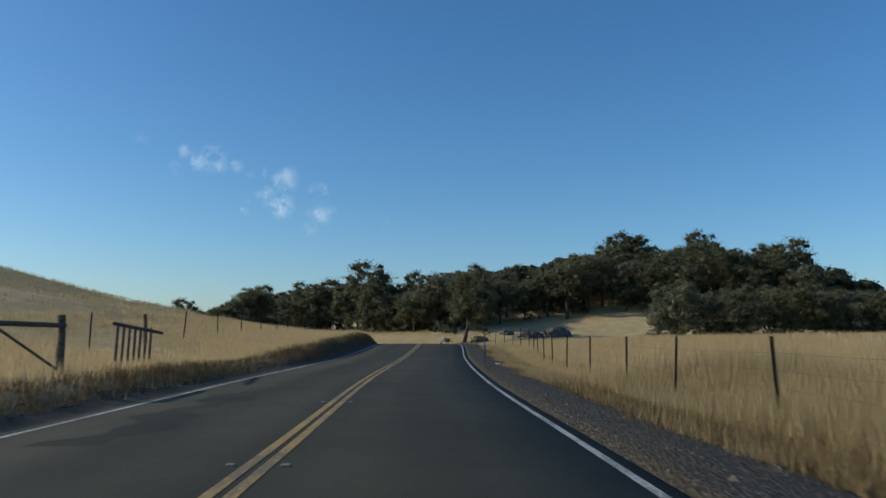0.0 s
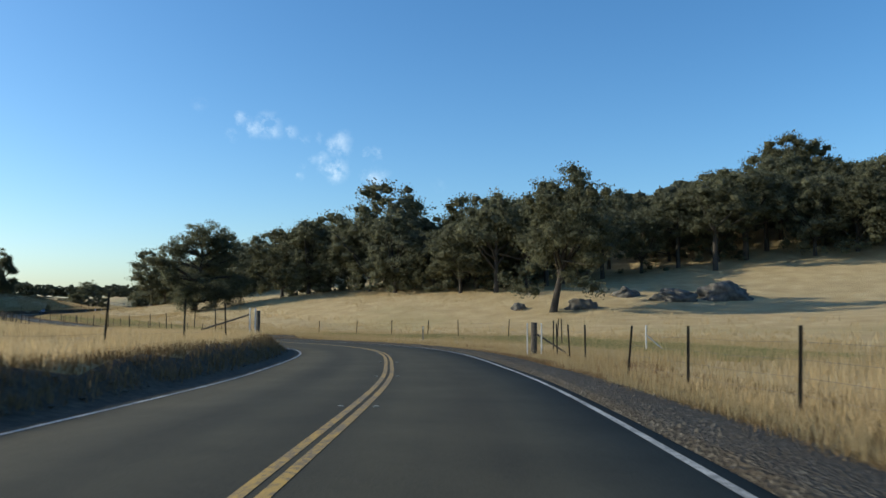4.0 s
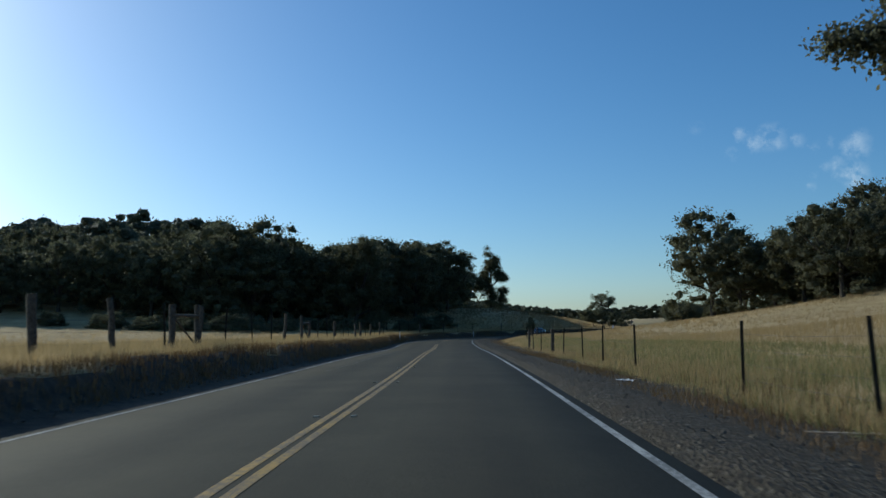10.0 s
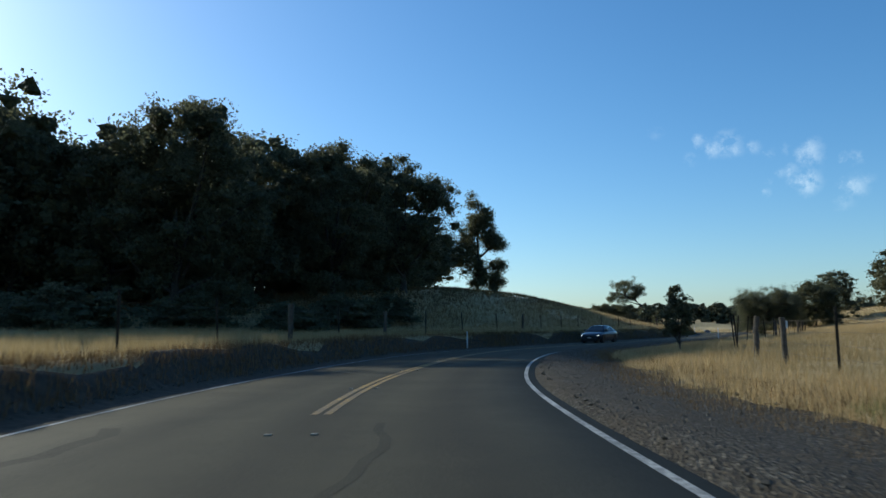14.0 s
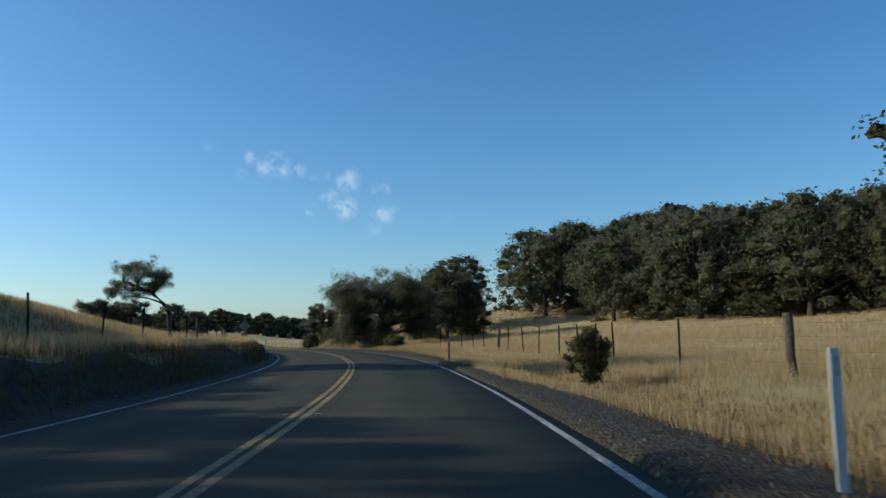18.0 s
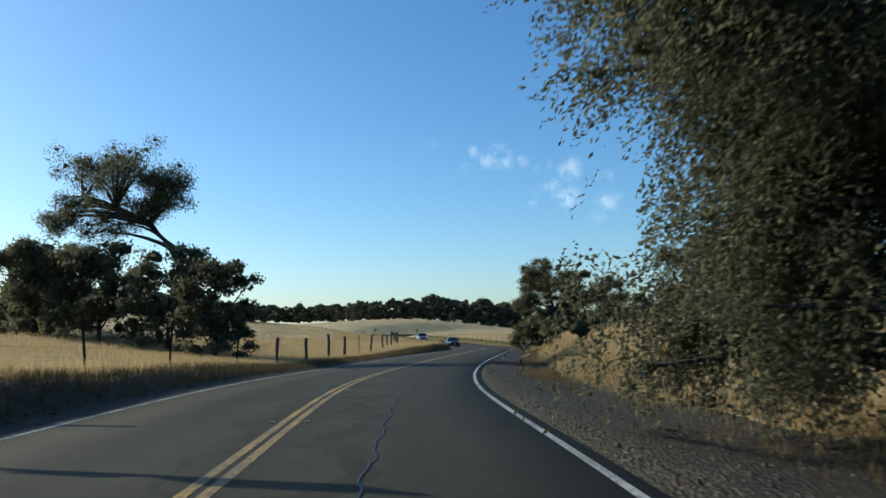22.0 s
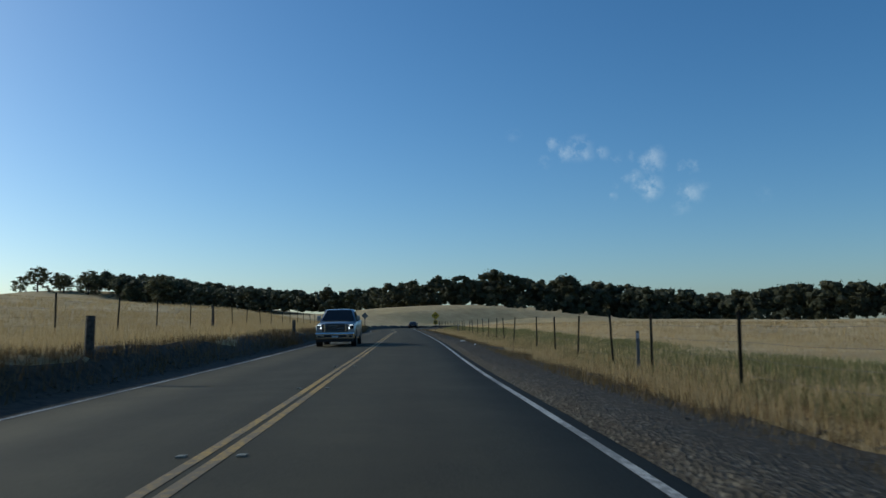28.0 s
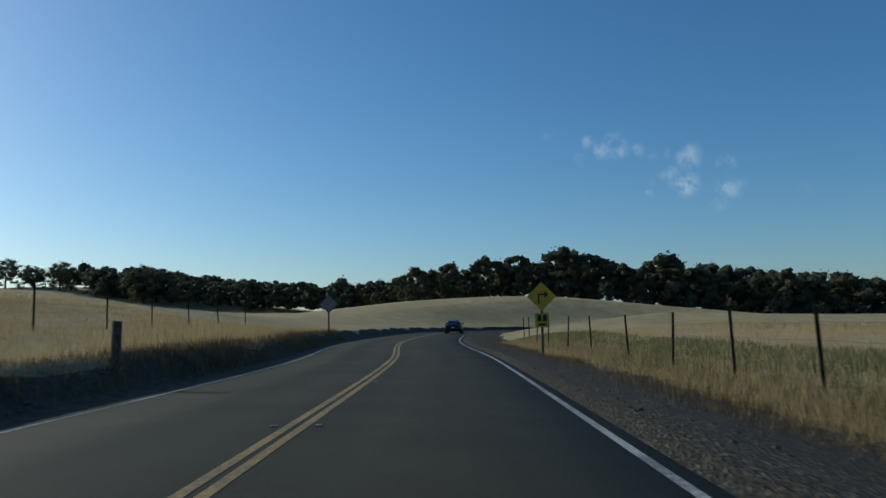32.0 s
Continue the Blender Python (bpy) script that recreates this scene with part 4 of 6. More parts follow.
# ---- grass ----
def tufts(name, seed, count, s0, s1, lat0, lat1, tall, width, blades, mat, label, power=1.0, clear=None, along=None):
    """Standing grass as loose blades on the land, thicker near lat0; clear: kept outside that line, along: sideways from that line."""
    rng = np.random.default_rng(seed)
    s = rng.uniform(s0, s1, count)
    lat = lat0 + (lat1 - lat0) * rng.uniform(0, 1, count) ** power
    if along is not None:
        lat += np.interp(s, *along) + 0.5 * wob(s, 0 * s, 1.3, 4.0)
    keep = 0.5 + 0.5 * wob(s, lat * 3, 2.6, 0.3) > rng.uniform(-0.3, 0.7, count)
    if along is not None:
        keep &= np.abs(lat) > 4.35
    if clear is not None:
        keep &= np.abs(lat) > np.interp(s, *clear) + rng.normal(-0.2, 0.5, count)
    s, lat = s[keep], lat[keep]
    x, y = road_at(s, lat)
    z = height(x, y)[0]
    x, y, z = (np.repeat(v, blades) for v in (x, y, z))
    n = len(x)
    patch = 0.75 + 0.35 * wob(x, y, 3.1, 2.0)
    h = tall * rng.uniform(0.45, 1.15, n) * np.clip(patch, 0.35, 1.2)
    a = rng.uniform(0, 2 * math.pi, n)
    off = rng.uniform(0, 0.3, n)
    bx, by = x + np.cos(a * 7) * off, y + np.sin(a * 7) * off
    w = width * rng.uniform(0.6, 1.4, n)
    ca, sa = np.cos(a) * w, np.sin(a) * w
    lean = h * rng.uniform(0.05, 0.5, n)
    la = rng.uniform(0, 2 * math.pi, n)
    p0 = np.stack([bx - ca, by - sa, z - 0.05], 1)
    p1 = np.stack([bx + ca, by + sa, z - 0.05], 1)
    p2 = np.stack([bx + np.cos(la) * lean, by + np.sin(la) * lean, z + h], 1)
    v = np.stack([p0, p1, p2], 1).reshape(-1, 3)
    return tagged(new(name, mesh_from(name, v, np.arange(len(v)).reshape(-1, 3), mat)), label, "grass", kind="stuff")


# Brown of the dead weeds; it also paints shade on the left slope.
BROWN_GRASS_AND_SHADE = mat_leaf("brown_weeds_and_shade", (0.11, 0.06, 0.025), (0.28, 0.17, 0.07), 0.2)
GREEN_GRASS = mat_leaf("fading_green_grass", (0.16, 0.165, 0.06), (0.33, 0.32, 0.13), 0.35)
# stretches: from, to, height of the grass on the right and on the left
for k, (a, b, hr, hl) in enumerate(((96, 200, 0.58, 0.5), (200, 320, 0.5, 0.5), (320, 440, 0.45, 0.55), (440, 560, 0.5, 0.6), (560, 640, 0.5, 0.4), (640, 800, 0.22, 0.5))):
    tufts("dry_grass_right", 200 + k, 21000, a, b, 6.9, 22, hr, 0.0085, 7, DRY_GRASS, "tall dry golden grass beside the road", 1.4, SHOULDER_R)
    tufts("dry_grass_left", 220 + k, 21000, a, b, -5.25, -20, hl, 0.0085, 7, DRY_GRASS, "tall dry golden grass on the roadside bank", 1.4)
    tufts("brown_weeds_right", 240 + k, 14000, a, b, 5.0, 8.6, 0.24, 0.010, 6, BROWN_GRASS_AND_SHADE, "short brown dead weeds along the shoulder", 1.0, (SHOULDER_R[0], [v - 1.5 for v in SHOULDER_R[1]]))
    tufts("brown_weeds_left", 260 + k, 9000, a, b, -4.35, -5.5, 0.3, 0.010, 6, BROWN_GRASS_AND_SHADE, "short brown dead weeds along the road's edge")
    tufts("field_grass_right", 280 + k, 8000, a, b, 18, 60, 0.4, 0.02, 5, DRY_GRASS, "dry golden grass of the open field", 1.2)
    tufts("field_grass_left", 300 + k, 8000, a, b, -16, -60, 0.4, 0.02, 5, DRY_GRASS, "dry golden grass of the open field", 1.2)
for k, (a, b, l0, l1) in enumerate(((274, 345, 6.6, 14), (345, 400, 8.0, 14), (640, 800, 7.4, 12), (205, 262, 11, 16))):
    tufts("green_grass", 320 + k, 20000, a, b, l0, l1, 0.33, 0.010, 6, GREEN_GRASS, "grass still faintly green along the fence", 1.2, SHOULDER_R)

for k in range(5):
    a = 96 + 140 * k
    tufts("straw_edge", 340 + k, 9000, a, a + 140, -0.5, 1.5, 0.42, 0.008, 6, DRY_GRASS, "ragged pale straw where the grass meets the gravel", 1.3, None, SHOULDER_R)
    tufts("weedy_edge", 350 + k, 6000, a, a + 140, -1.1, 0.9, 0.22, 0.010, 5, BROWN_GRASS_AND_SHADE, "short brown weeds scattered over the gravel's edge", 0.7, None, SHOULDER_R)
# Tufts added to put the slope's shade into its colour.
tufts("brown_bank_grass", 360, 32000, 436, 525, -5.6, -44, 0.42, 0.022, 5, BROWN_GRASS_AND_SHADE, "brown tufts standing in for shade on the slope below the grove")
tufts("tall_grass", 330, 6000, 96, 113, 6.6, 12, 1.0, 0.010, 5, DRY_GRASS, "chest-high dry golden grass beside the shoulder", 1.2)
tufts("brown_weeds_right", 331, 2600, 96, 112, 5.2, 8.0, 0.5, 0.011, 5, BROWN_GRASS_AND_SHADE, "rust-brown dead weeds under the tall grass")

# ---- loose stones on the shoulders ----
STONE = mat_plain("grey_stone", (0.045, 0.038, 0.028), (0.14, 0.12, 0.09), 9, 0.9, 0.02)


def stone_mesh(name, rng, centres, sizes, mat, flat=0.7):
    """Rough stones with eight faces each."""
    base = np.array([(1, 0, 0), (0, 1, 0), (-1, 0, 0), (0, -1, 0), (0, 0, 1), (0, 0, -1)], float)
    tri = np.array([(0, 1, 4), (1, 2, 4), (2, 3, 4), (3, 0, 4), (1, 0, 5), (2, 1, 5), (3, 2, 5), (0, 3, 5)])
    n = len(centres)
    a = rng.uniform(0, 6.28, n)
    b = np.broadcast_to(base, (n, 6, 3)) * rng.uniform(0.6, 1.3, (n, 6, 1)) + rng.normal(0, 0.16, (n, 6, 3))
    x, y = b[:, :, 0] * np.cos(a)[:, None] - b[:, :, 1] * np.sin(a)[:, None], b[:, :, 0] * np.sin(a)[:, None] + b[:, :, 1] * np.cos(a)[:, None]
    v = np.stack([x, y, b[:, :, 2] * flat], 2) * sizes[:, None, None] + centres[:, None, :]
    f = (tri[None] + 6 * np.arange(n)[:, None, None]).reshape(-1, 3)
    return mesh_from(name, v.reshape(-1, 3), f, mat)


rng = np.random.default_rng(5)
for name, count, lo, hi in (("gravel_stones_right", 28000, 3.95, 7.6), ("gravel_stones_left", 6000, -4.05, -4.9)):
    s = rng.uniform(92, 790, count)
    lat = lo + (hi - lo) * rng.uniform(0, 1, count) ** 1.3
    x, y = road_at(s, lat)
    c = np.stack([x, y, height(x, y)[0] + 0.05], 1)
    tagged(new(name, stone_mesh(name, rng, c, rng.uniform(0.014, 0.05, count) * rng.uniform(0.6, 1.3, count), STONE)), "loose grey gravel on the shoulder", "gravel", kind="stuff")
# ---- broken rock along the shoulder ----
rng = np.random.default_rng(8)
BLUE_STONE = mat_plain("broken_blue_grey_rock", (0.030, 0.032, 0.034), (0.14, 0.14, 0.14), 4, 0.85, 0.02)
rocks = new("rock_pile")
gx0, gy0 = (float(v) for v in road_at(583, 4.6))
rocks.location = (gx0, gy0, float(height([gx0], [gy0])[0][0]))
away = rocks.location.copy()
shapes = [stone_mesh("rock", rng, np.zeros((1, 3)), np.ones(1), BLUE_STONE, 0.8) for _ in range(8)]
s = rng.uniform(582, 605, 620)
lat = 4.0 + 1.7 * rng.uniform(0, 1, 620) ** 1.1
x, y = road_at(s, lat)
z = height(x, y)[0] + 0.05
size = rng.uniform(0.05, 0.14, 620)
for k in range(270):
    ob = new("rock", shapes[k % 8])
    ob.parent = rocks
    ob.matrix_basis = Matrix.Translation(Vector((x[k], y[k], z[k])) - away) @ Matrix.Rotation(k * 2.4, 4, "Z") @ Matrix.Rotation(k * 0.37 % 1.2 - 0.6, 4, "X") @ Matrix.Scale(size[k], 4)
rest = new("loose_rock", stone_mesh("loose_rock", rng, np.stack([x, y, z], 1)[270:] - np.array(away), size[270:], BLUE_STONE, 0.85))
rest.parent = rocks
tagged(rest, kind="stuff")
tagged(rocks, "broken blue-grey rock piled along the shoulder", "rocks")
BOULDER = mat_plain("lichened_boulder", (0.05, 0.045, 0.04), (0.17, 0.155, 0.13), 1.2, 0.95, 0.15)


def boulder(x, y, w, d, h, seed, label, turn=0.0):
    bm = bmesh.new()
    bmesh.ops.create_icosphere(bm, subdivisions=4, radius=1.0)
    for v in bm.verts:
        n = noise.fractal(v.co * 1.3 + Vector((seed, 0, 0)), 0.9, 2.1, 4) * 0.35 + noise.cell(v.co * 1.8 + Vector((seed, 1, 0))) * 0.12
        v.co = Vector((v.co.x * w / 2, v.co.y * d / 2, max(v.co.z, -0.35) * h)) * (1 + n)
    for f in bm.faces:
        f.smooth = True
    ob = part("boulder", bm, BOULDER, None)
    ob.matrix_basis = pose(x, y, float(height([x], [y])[0][0]), 0, 0, turn)
    return tagged(ob, label, "boulder", "boulders on the slope")


boulder(31.7, 204, 7.4, 6, 2.1, 3.1, "big rounded grey boulder on the grassy slope", 10)
boulder(24.0, 203, 6.5, 4, 1.3, 7.7, "low broken boulder beside a bigger one", -20)
boulder(18.5, 207, 4.0, 3, 1.1, 1.3, "low grey boulder under the oaks", 30)
boulder(11.0, 197.5, 4.6, 3, 1.2, 9.2, "grey boulder beside the oak's trunk", 5)
boulder(2.5, 199, 2.2, 1.8, 0.8, 4.4, "small grey boulder behind the oak", 60)
boulder(-159.2, 478.8, 1.7, 1.4, 1.7, 5.9, "pointed pale boulder on the grassy bank", 15)
boulder(-156.5, 481.0, 2.4, 1.6, 0.8, 6.6, "low pale boulder on the grassy bank", 40)

# ---- metal, wood and paint for the small things ----
STEEL_POST = mat_plain("weathered_green_steel", (0.018, 0.017, 0.012), (0.055, 0.043, 0.03), 12, 0.7, 0.0, 0.3)
PALE_STEEL = mat_plain("pale_painted_steel", (0.40, 0.39, 0.36), (0.62, 0.61, 0.57), 7, 0.6)
OLD_WOOD = mat_plain("weathered_fence_wood", (0.04, 0.032, 0.025), (0.13, 0.11, 0.085), 11, 0.9, 0.02)
WIRE = mat_plain("rusty_barbed_wire", (0.10, 0.08, 0.06), (0.24, 0.21, 0.18), 20, 0.6, 0.0, 0.7)
MARKER = mat_plain("grey_plastic_marker", (0.10, 0.105, 0.105), (0.20, 0.205, 0.205), 6, 0.55)
REFLECTOR = mat_plain("white_reflector", (0.42, 0.44, 0.46), (0.56, 0.57, 0.58), 30, 0.25)
SIGN_YELLOW = mat_plain("faded_yellow_sign", (0.42, 0.26, 0.02), (0.62, 0.40, 0.03), 3, 0.5)
# Bare metal of the sign backs, toned down to paint the shade on them.
SIGN_BACK = mat_plain("shaded_aluminium", (0.14, 0.135, 0.12), (0.26, 0.25, 0.22), 4, 0.6, 0.0, 0.3)
BLACK = mat_plain("black_paint", (0.012, 0.012, 0.012), (0.03, 0.03, 0.03), 10, 0.5)
WHITE_SIGN = mat_plain("white_sign", (0.60, 0.60, 0.58), (0.74, 0.74, 0.72), 5, 0.5)


def box(bm, x0, x1, y0, y1, z0, z1, bevel=0.0):
    g = bmesh.ops.create_cube(bm, size=1.0)
    for v in g["verts"]:
        v.co = Vector((x0 + (v.co.x + 0.5) * (x1 - x0), y0 + (v.co.y + 0.5) * (y1 - y0), z0 + (v.co.z + 0.5) * (z1 - z0)))
    if bevel:
        edges = list({e for v in g["verts"] for e in v.link_edges})
        bmesh.ops.bevel(bm, geom=edges, offset=bevel, segments=2, affect="EDGES", profile=0.7)
    return bm


def rod(bm, a, b, r0, r1=None, sides=8):
    vs, fs = tube([a, b], [r0, r0 if r1 is None else r1], sides)
    made = [bm.verts.new(v) for v in vs]
    for f in fs:
        bm.faces.new([made[i] for i in f])
    bm.faces.new(made[:sides][::-1])
    bm.faces.new(made[sides:])
    return bm


def shared(name, bm, mat):
    me = bpy.data.meshes.new(name)
    bm.to_mesh(me)
    bm.free()
    me.materials.append(mat)
    return me


def tee_post():
    """A rolled steel fence post of T section with a pale tip and studs."""
    bm = bmesh.new()
    box(bm, -0.036, 0.036, -0.005, 0.005, -0.3, 1.5)
    box(bm, -0.005, 0.005, 0.0055, 0.05, -0.3, 1.5)
    for k in range(9):
        box(bm, -0.006, 0.006, -0.014, -0.0055, 0.25 + k * 0.13, 0.275 + k * 0.13)
    return shared("post", bm, STEEL_POST)


def wood_post(h=1.35, r=0.085, seed=0):
    bm = bmesh.new()
    rng2 = random.Random(seed)
    pts = [(rng2.uniform(-0.02, 0.02), rng2.uniform(-0.02, 0.02), z) for z in (-0.4, 0.1, 0.5, 0.95, h)]
    vs, fs = tube(pts, [r * rng2.uniform(0.9, 1.12) for _ in pts], 9)
    made = [bm.verts.new(v) for v in vs]
    for f in fs:
        bm.faces.new([made[i] for i in f])
    bm.faces.new(made[-9:])
    return shared("post", bm, OLD_WOOD)


TEE, WOODS = tee_post(), [wood_post(1.3 + 0.08 * k, 0.08 + 0.012 * (k % 3), k) for k in range(4)]
RIGHT_FENCE = ([90, 128, 150, 168, 190, 200, 213, 217, 221, 226, 256, 272, 284, 367, 380, 408, 429, 448, 466, 495, 500, 530, 546, 558, 598, 622, 640, 745, 800], [7.6, 7.8, 8.7, 8.6, 7.4, 7.2, 7.7, 8.1, 10.2, 14, 14, 8.2, 7.6, 7.4, 9, 10.5, 12, 12.6, 11, 10, 10.4, 10.6, 11.5, 16, 12, 9.4, 7.8, 8, 8])
LEFT_FENCE = ([90, 170, 195, 222, 243, 300, 367, 408, 429, 448, 466, 519, 538, 577, 610, 640, 745, 800], [12, 12, 9, 5.8, 7.5, 8, 7, 6, 5.7, 6.5, 8.5, 8.5, 6.6, 5.7, 7.5, 11, 11.2, 11.2])


def fence(side, line, s0, s1, gap, wooden, seed, label):
    """A stretch of wire fence: posts on the land with four strands of wire between them."""
    rng2 = random.Random(seed)
    root = new("wire_fence")
    ss = np.arange(s0, s1 + 0.1, gap) + np.array([rng2.uniform(-0.5, 0.5) for _ in np.arange(s0, s1 + 0.1, gap)])
    x, y = road_at(ss, side * np.interp(ss, *line))
    z = height(x, y)[0]
    root.location = (x[0], y[0], z[0])
    inv = Matrix.Translation((-x[0], -y[0], -z[0]))
    tops = []
    for k in range(len(ss)):
        me = rng2.choice(WOODS) if rng2.random() < wooden else TEE
        p = new("post", me)
        p.parent = root
        m = pose(x[k], y[k], z[k], rng2.gauss(0, 2.4), rng2.gauss(0, 2.4), road_yaw(ss[k]) + (90 if side > 0 else -90) + rng2.uniform(-8, 8))
        p.matrix_basis = inv @ m
        tops.append(m)
    for h in (0.32, 0.62, 0.92, 1.22):
        pts = []
        for k, m in enumerate(tops):
            a = m @ Vector((0, -0.02, h))
            pts.append(a)
            if k + 1 < len(tops):
                pts.append(a.lerp(tops[k + 1] @ Vector((0, -0.02, h)), 0.5) - Vector((0, 0, 0.03)))
        vs, fs = tube(pts, [0.0035] * len(pts), 3)
        w = new("wire", mesh_from("wire", [tuple(inv @ v) for v in vs], fs, WIRE, True))
        w.parent = root
    return tagged(root, label, "fence", "roadside fences")


for k, (a, b, wooden) in enumerate(((92, 146, 0.0), (151, 207, 0.03), (222, 262, 0.0), (268, 326, 0.0), (331, 378, 0.45), (384, 440, 0.1), (445, 490, 0.12), (552, 600, 0.05), (606, 640, 0.0), (646, 700, 0.0), (706, 800, 0.05))):
    fence(1, RIGHT_FENCE, a, b, 4.7 if a > 600 else 5.4, wooden, 20 + k, "roadside wire fence on thin steel posts" if wooden < 0.2 else "roadside wire fence on steel and old wooden posts")
fence(1, RIGHT_FENCE, 494, 532, 3.0, 0.06, 42, "wire fence on closely set thin steel posts")
fence(1, RIGHT_FENCE, 210.4, 220.5, 2.6, 0.0, 41, "wire fence on closely set steel posts at the field's corner")
for k, (a, b, wooden) in enumerate(((122, 175, 0.05), (181, 220, 0.0), (232, 292, 0.05), (296, 350, 0.65), (356, 400, 0.5), (406, 470, 0.2), (476, 540, 0.25), (546, 604, 0.6), (610, 672, 0.6), (678, 736, 0.1), (742, 800, 0.1))):
    fence(-1, LEFT_FENCE, a, b, 3.4 if 290 < a < 400 else 5.7, wooden, 60 + k, "roadside wire fence on thin steel posts" if wooden < 0.15 else "roadside wire fence on steel and old wooden posts")


def stand(s, lat, turn=0.0, lift=0.0):
    """A pose on the land at a station, turned to face back along the road."""
    x, y = road_at(s, lat)
    return pose(float(x), float(y), float(height([x], [y])[0][0]) + lift, 0, 0, road_yaw(s) + turn)


def h_brace(s, lat, length, turn, seed, label):
    """Two wooden posts with a rail between and a slanting stay."""
    root = new("fence_brace")
    for k in (0, 1):
        p = new("post", WOODS[(seed + k) % 4])
        p.parent, p.location = root, (0, k * length, 0)
    part("rail", rod(bmesh.new(), (0, -0.15, 1.12), (0, length + 0.15, 1.14), 0.055), OLD_WOOD, root)
    part("stay", rod(bmesh.new(), (0.02, 0.1, 1.05), (0.02, length - 0.1, 0.12), 0.03), OLD_WOOD, root)
    root.matrix_basis = stand(s, lat, turn)
    return tagged(root, label, "fence brace", "wooden fence braces")


h_brace(105.2, -6.6, 3.0, 0, 0, "weathered wooden fence brace with a top rail")
h_brace(298, -13.0, 2.6, 40, 1, "weathered wooden fence brace with a top rail")
h_brace(330, -7.2, 2.4, 0, 2, "weathered wooden fence brace with a top rail")
h_brace(351, -7.2, 2.4, 0, 3, "weathered wooden fence brace with a top rail")

stake = new("leaning_stake")
part("stake", rod(bmesh.new(), (0, 0, -0.3), (0.62, 0.1, 1.25), 0.07, 0.055, 8), OLD_WOOD, stake)
stake.matrix_basis = stand(577.4, 5.3)
tagged(stake, "old wooden stake leaning over the broken rock", "fence post")
slatted = new("slatted_gate")
for k in range(7):
    part("slat", rod(bmesh.new(), (0, k * 0.42, -0.2), (0.02, k * 0.42 + 0.03, 1.15), 0.04, 0.035, 7), OLD_WOOD, slatted)
part("rail", rod(bmesh.new(), (0.05, -0.3, 1.2), (0.05, 3.4, 1.0), 0.05), OLD_WOOD, slatted)
slatted.matrix_basis = stand(110.8, -6.4)
tagged(slatted, "old gate of upright wooden slats in the fence", "gate")

corner = new("corner_post")
part("post", rod(bmesh.new(), (0, 0, -0.4), (0.02, 0.01, 1.62), 0.16, 0.14, 10), OLD_WOOD, corner, "thick dark wooden post")
for k, (px, py) in enumerate(((0.30, -0.25), (-0.26, 0.2))):
    part("pipe", rod(bmesh.new(), (px, py, -0.3), (px, py, 1.6), 0.035), PALE_STEEL, corner, "pale steel pipe")
part("stay", rod(bmesh.new(), (0.12, 0.1, 1.1), (1.5, -1.0, 0.1), 0.04), OLD_WOOD, corner)
corner.matrix_basis = stand(217, 7.35)
tagged(corner, "thick dark corner post with pale steel pipes", "fence post")
stay = new("steel_stay")
part("pipe", rod(bmesh.new(), (0, 0, -0.3), (0, 0, 1.15), 0.035), PALE_STEEL, stay)
part("brace", rod(bmesh.new(), (0, 0.03, 0.75), (0.9, 0.03, 0.0), 0.03), PALE_STEEL, stay)
stay.matrix_basis = stand(214, 11.5)
tagged(stay, "pale steel pipe post with a slanting brace", "fence post")
gate = new("gate_post")
part("post", rod(bmesh.new(), (0.25, 0.25, -0.3), (0.25, 0.25, 1.35), 0.11, 0.10, 9), OLD_WOOD, gate, "dark wooden post")
for k in (0, 0.28):
    part("pipe", rod(bmesh.new(), (k - 0.2, 0, -0.3), (k - 0.2, 0, 1.5), 0.04), PALE_STEEL, gate, "pale steel pipe")
part("rail", rod(bmesh.new(), (-0.2, 0.1, 1.15), (-2.6, 0.6, 0.35), 0.045), OLD_WOOD, gate, "slanting wooden rail")
gate.matrix_basis = stand(224, -5.6)
tagged(gate, "gate post of wood and pale steel with a slanting rail", "gate post")


def marker(s, lat, h, label, mat=MARKER):
    """A paddle marker on a thin post at the road's edge."""
    root = new("road_marker")
    part("blade", box(bmesh.new(), -0.042, 0.042, -0.008, 0.008, -0.3, h, 0.006), mat, root)
    part("reflector", box(bmesh.new(), -0.034, 0.034, -0.014, -0.0085, h - 0.2, h - 0.06, 0.002), REFLECTOR, root, "white reflective strip")
    root.matrix_basis = stand(s, lat, random.uniform(-6, 6))
    return tagged(root, label, "road marker", "road edge markers")


for s, lat in ((123, 4.05), (236, 9.2), (255.5, 4.4), (499, 4.3), (646, 5.3), (680, 7.7), (750, 7.6)):
    marker(s, lat, 0.7 if s == 255.5 else 1.1, "grey plastic road marker standing in the gravel")
for s, lat in ((470.4, 4.75), (394.5, -4.6), (437, -4.3), (518.5, -4.3), (720.6, -4.2), (274, -4.6)):
    marker(s, lat, 1.05, "pale plastic road marker at the grassy edge", WHITE_SIGN)


def diamond(bm, y, half, thick, bevel=0.0):
    """A square plate standing on its corner."""
    g = box(bm, -half, half, y, y + thick, -half, half, bevel)
    return g


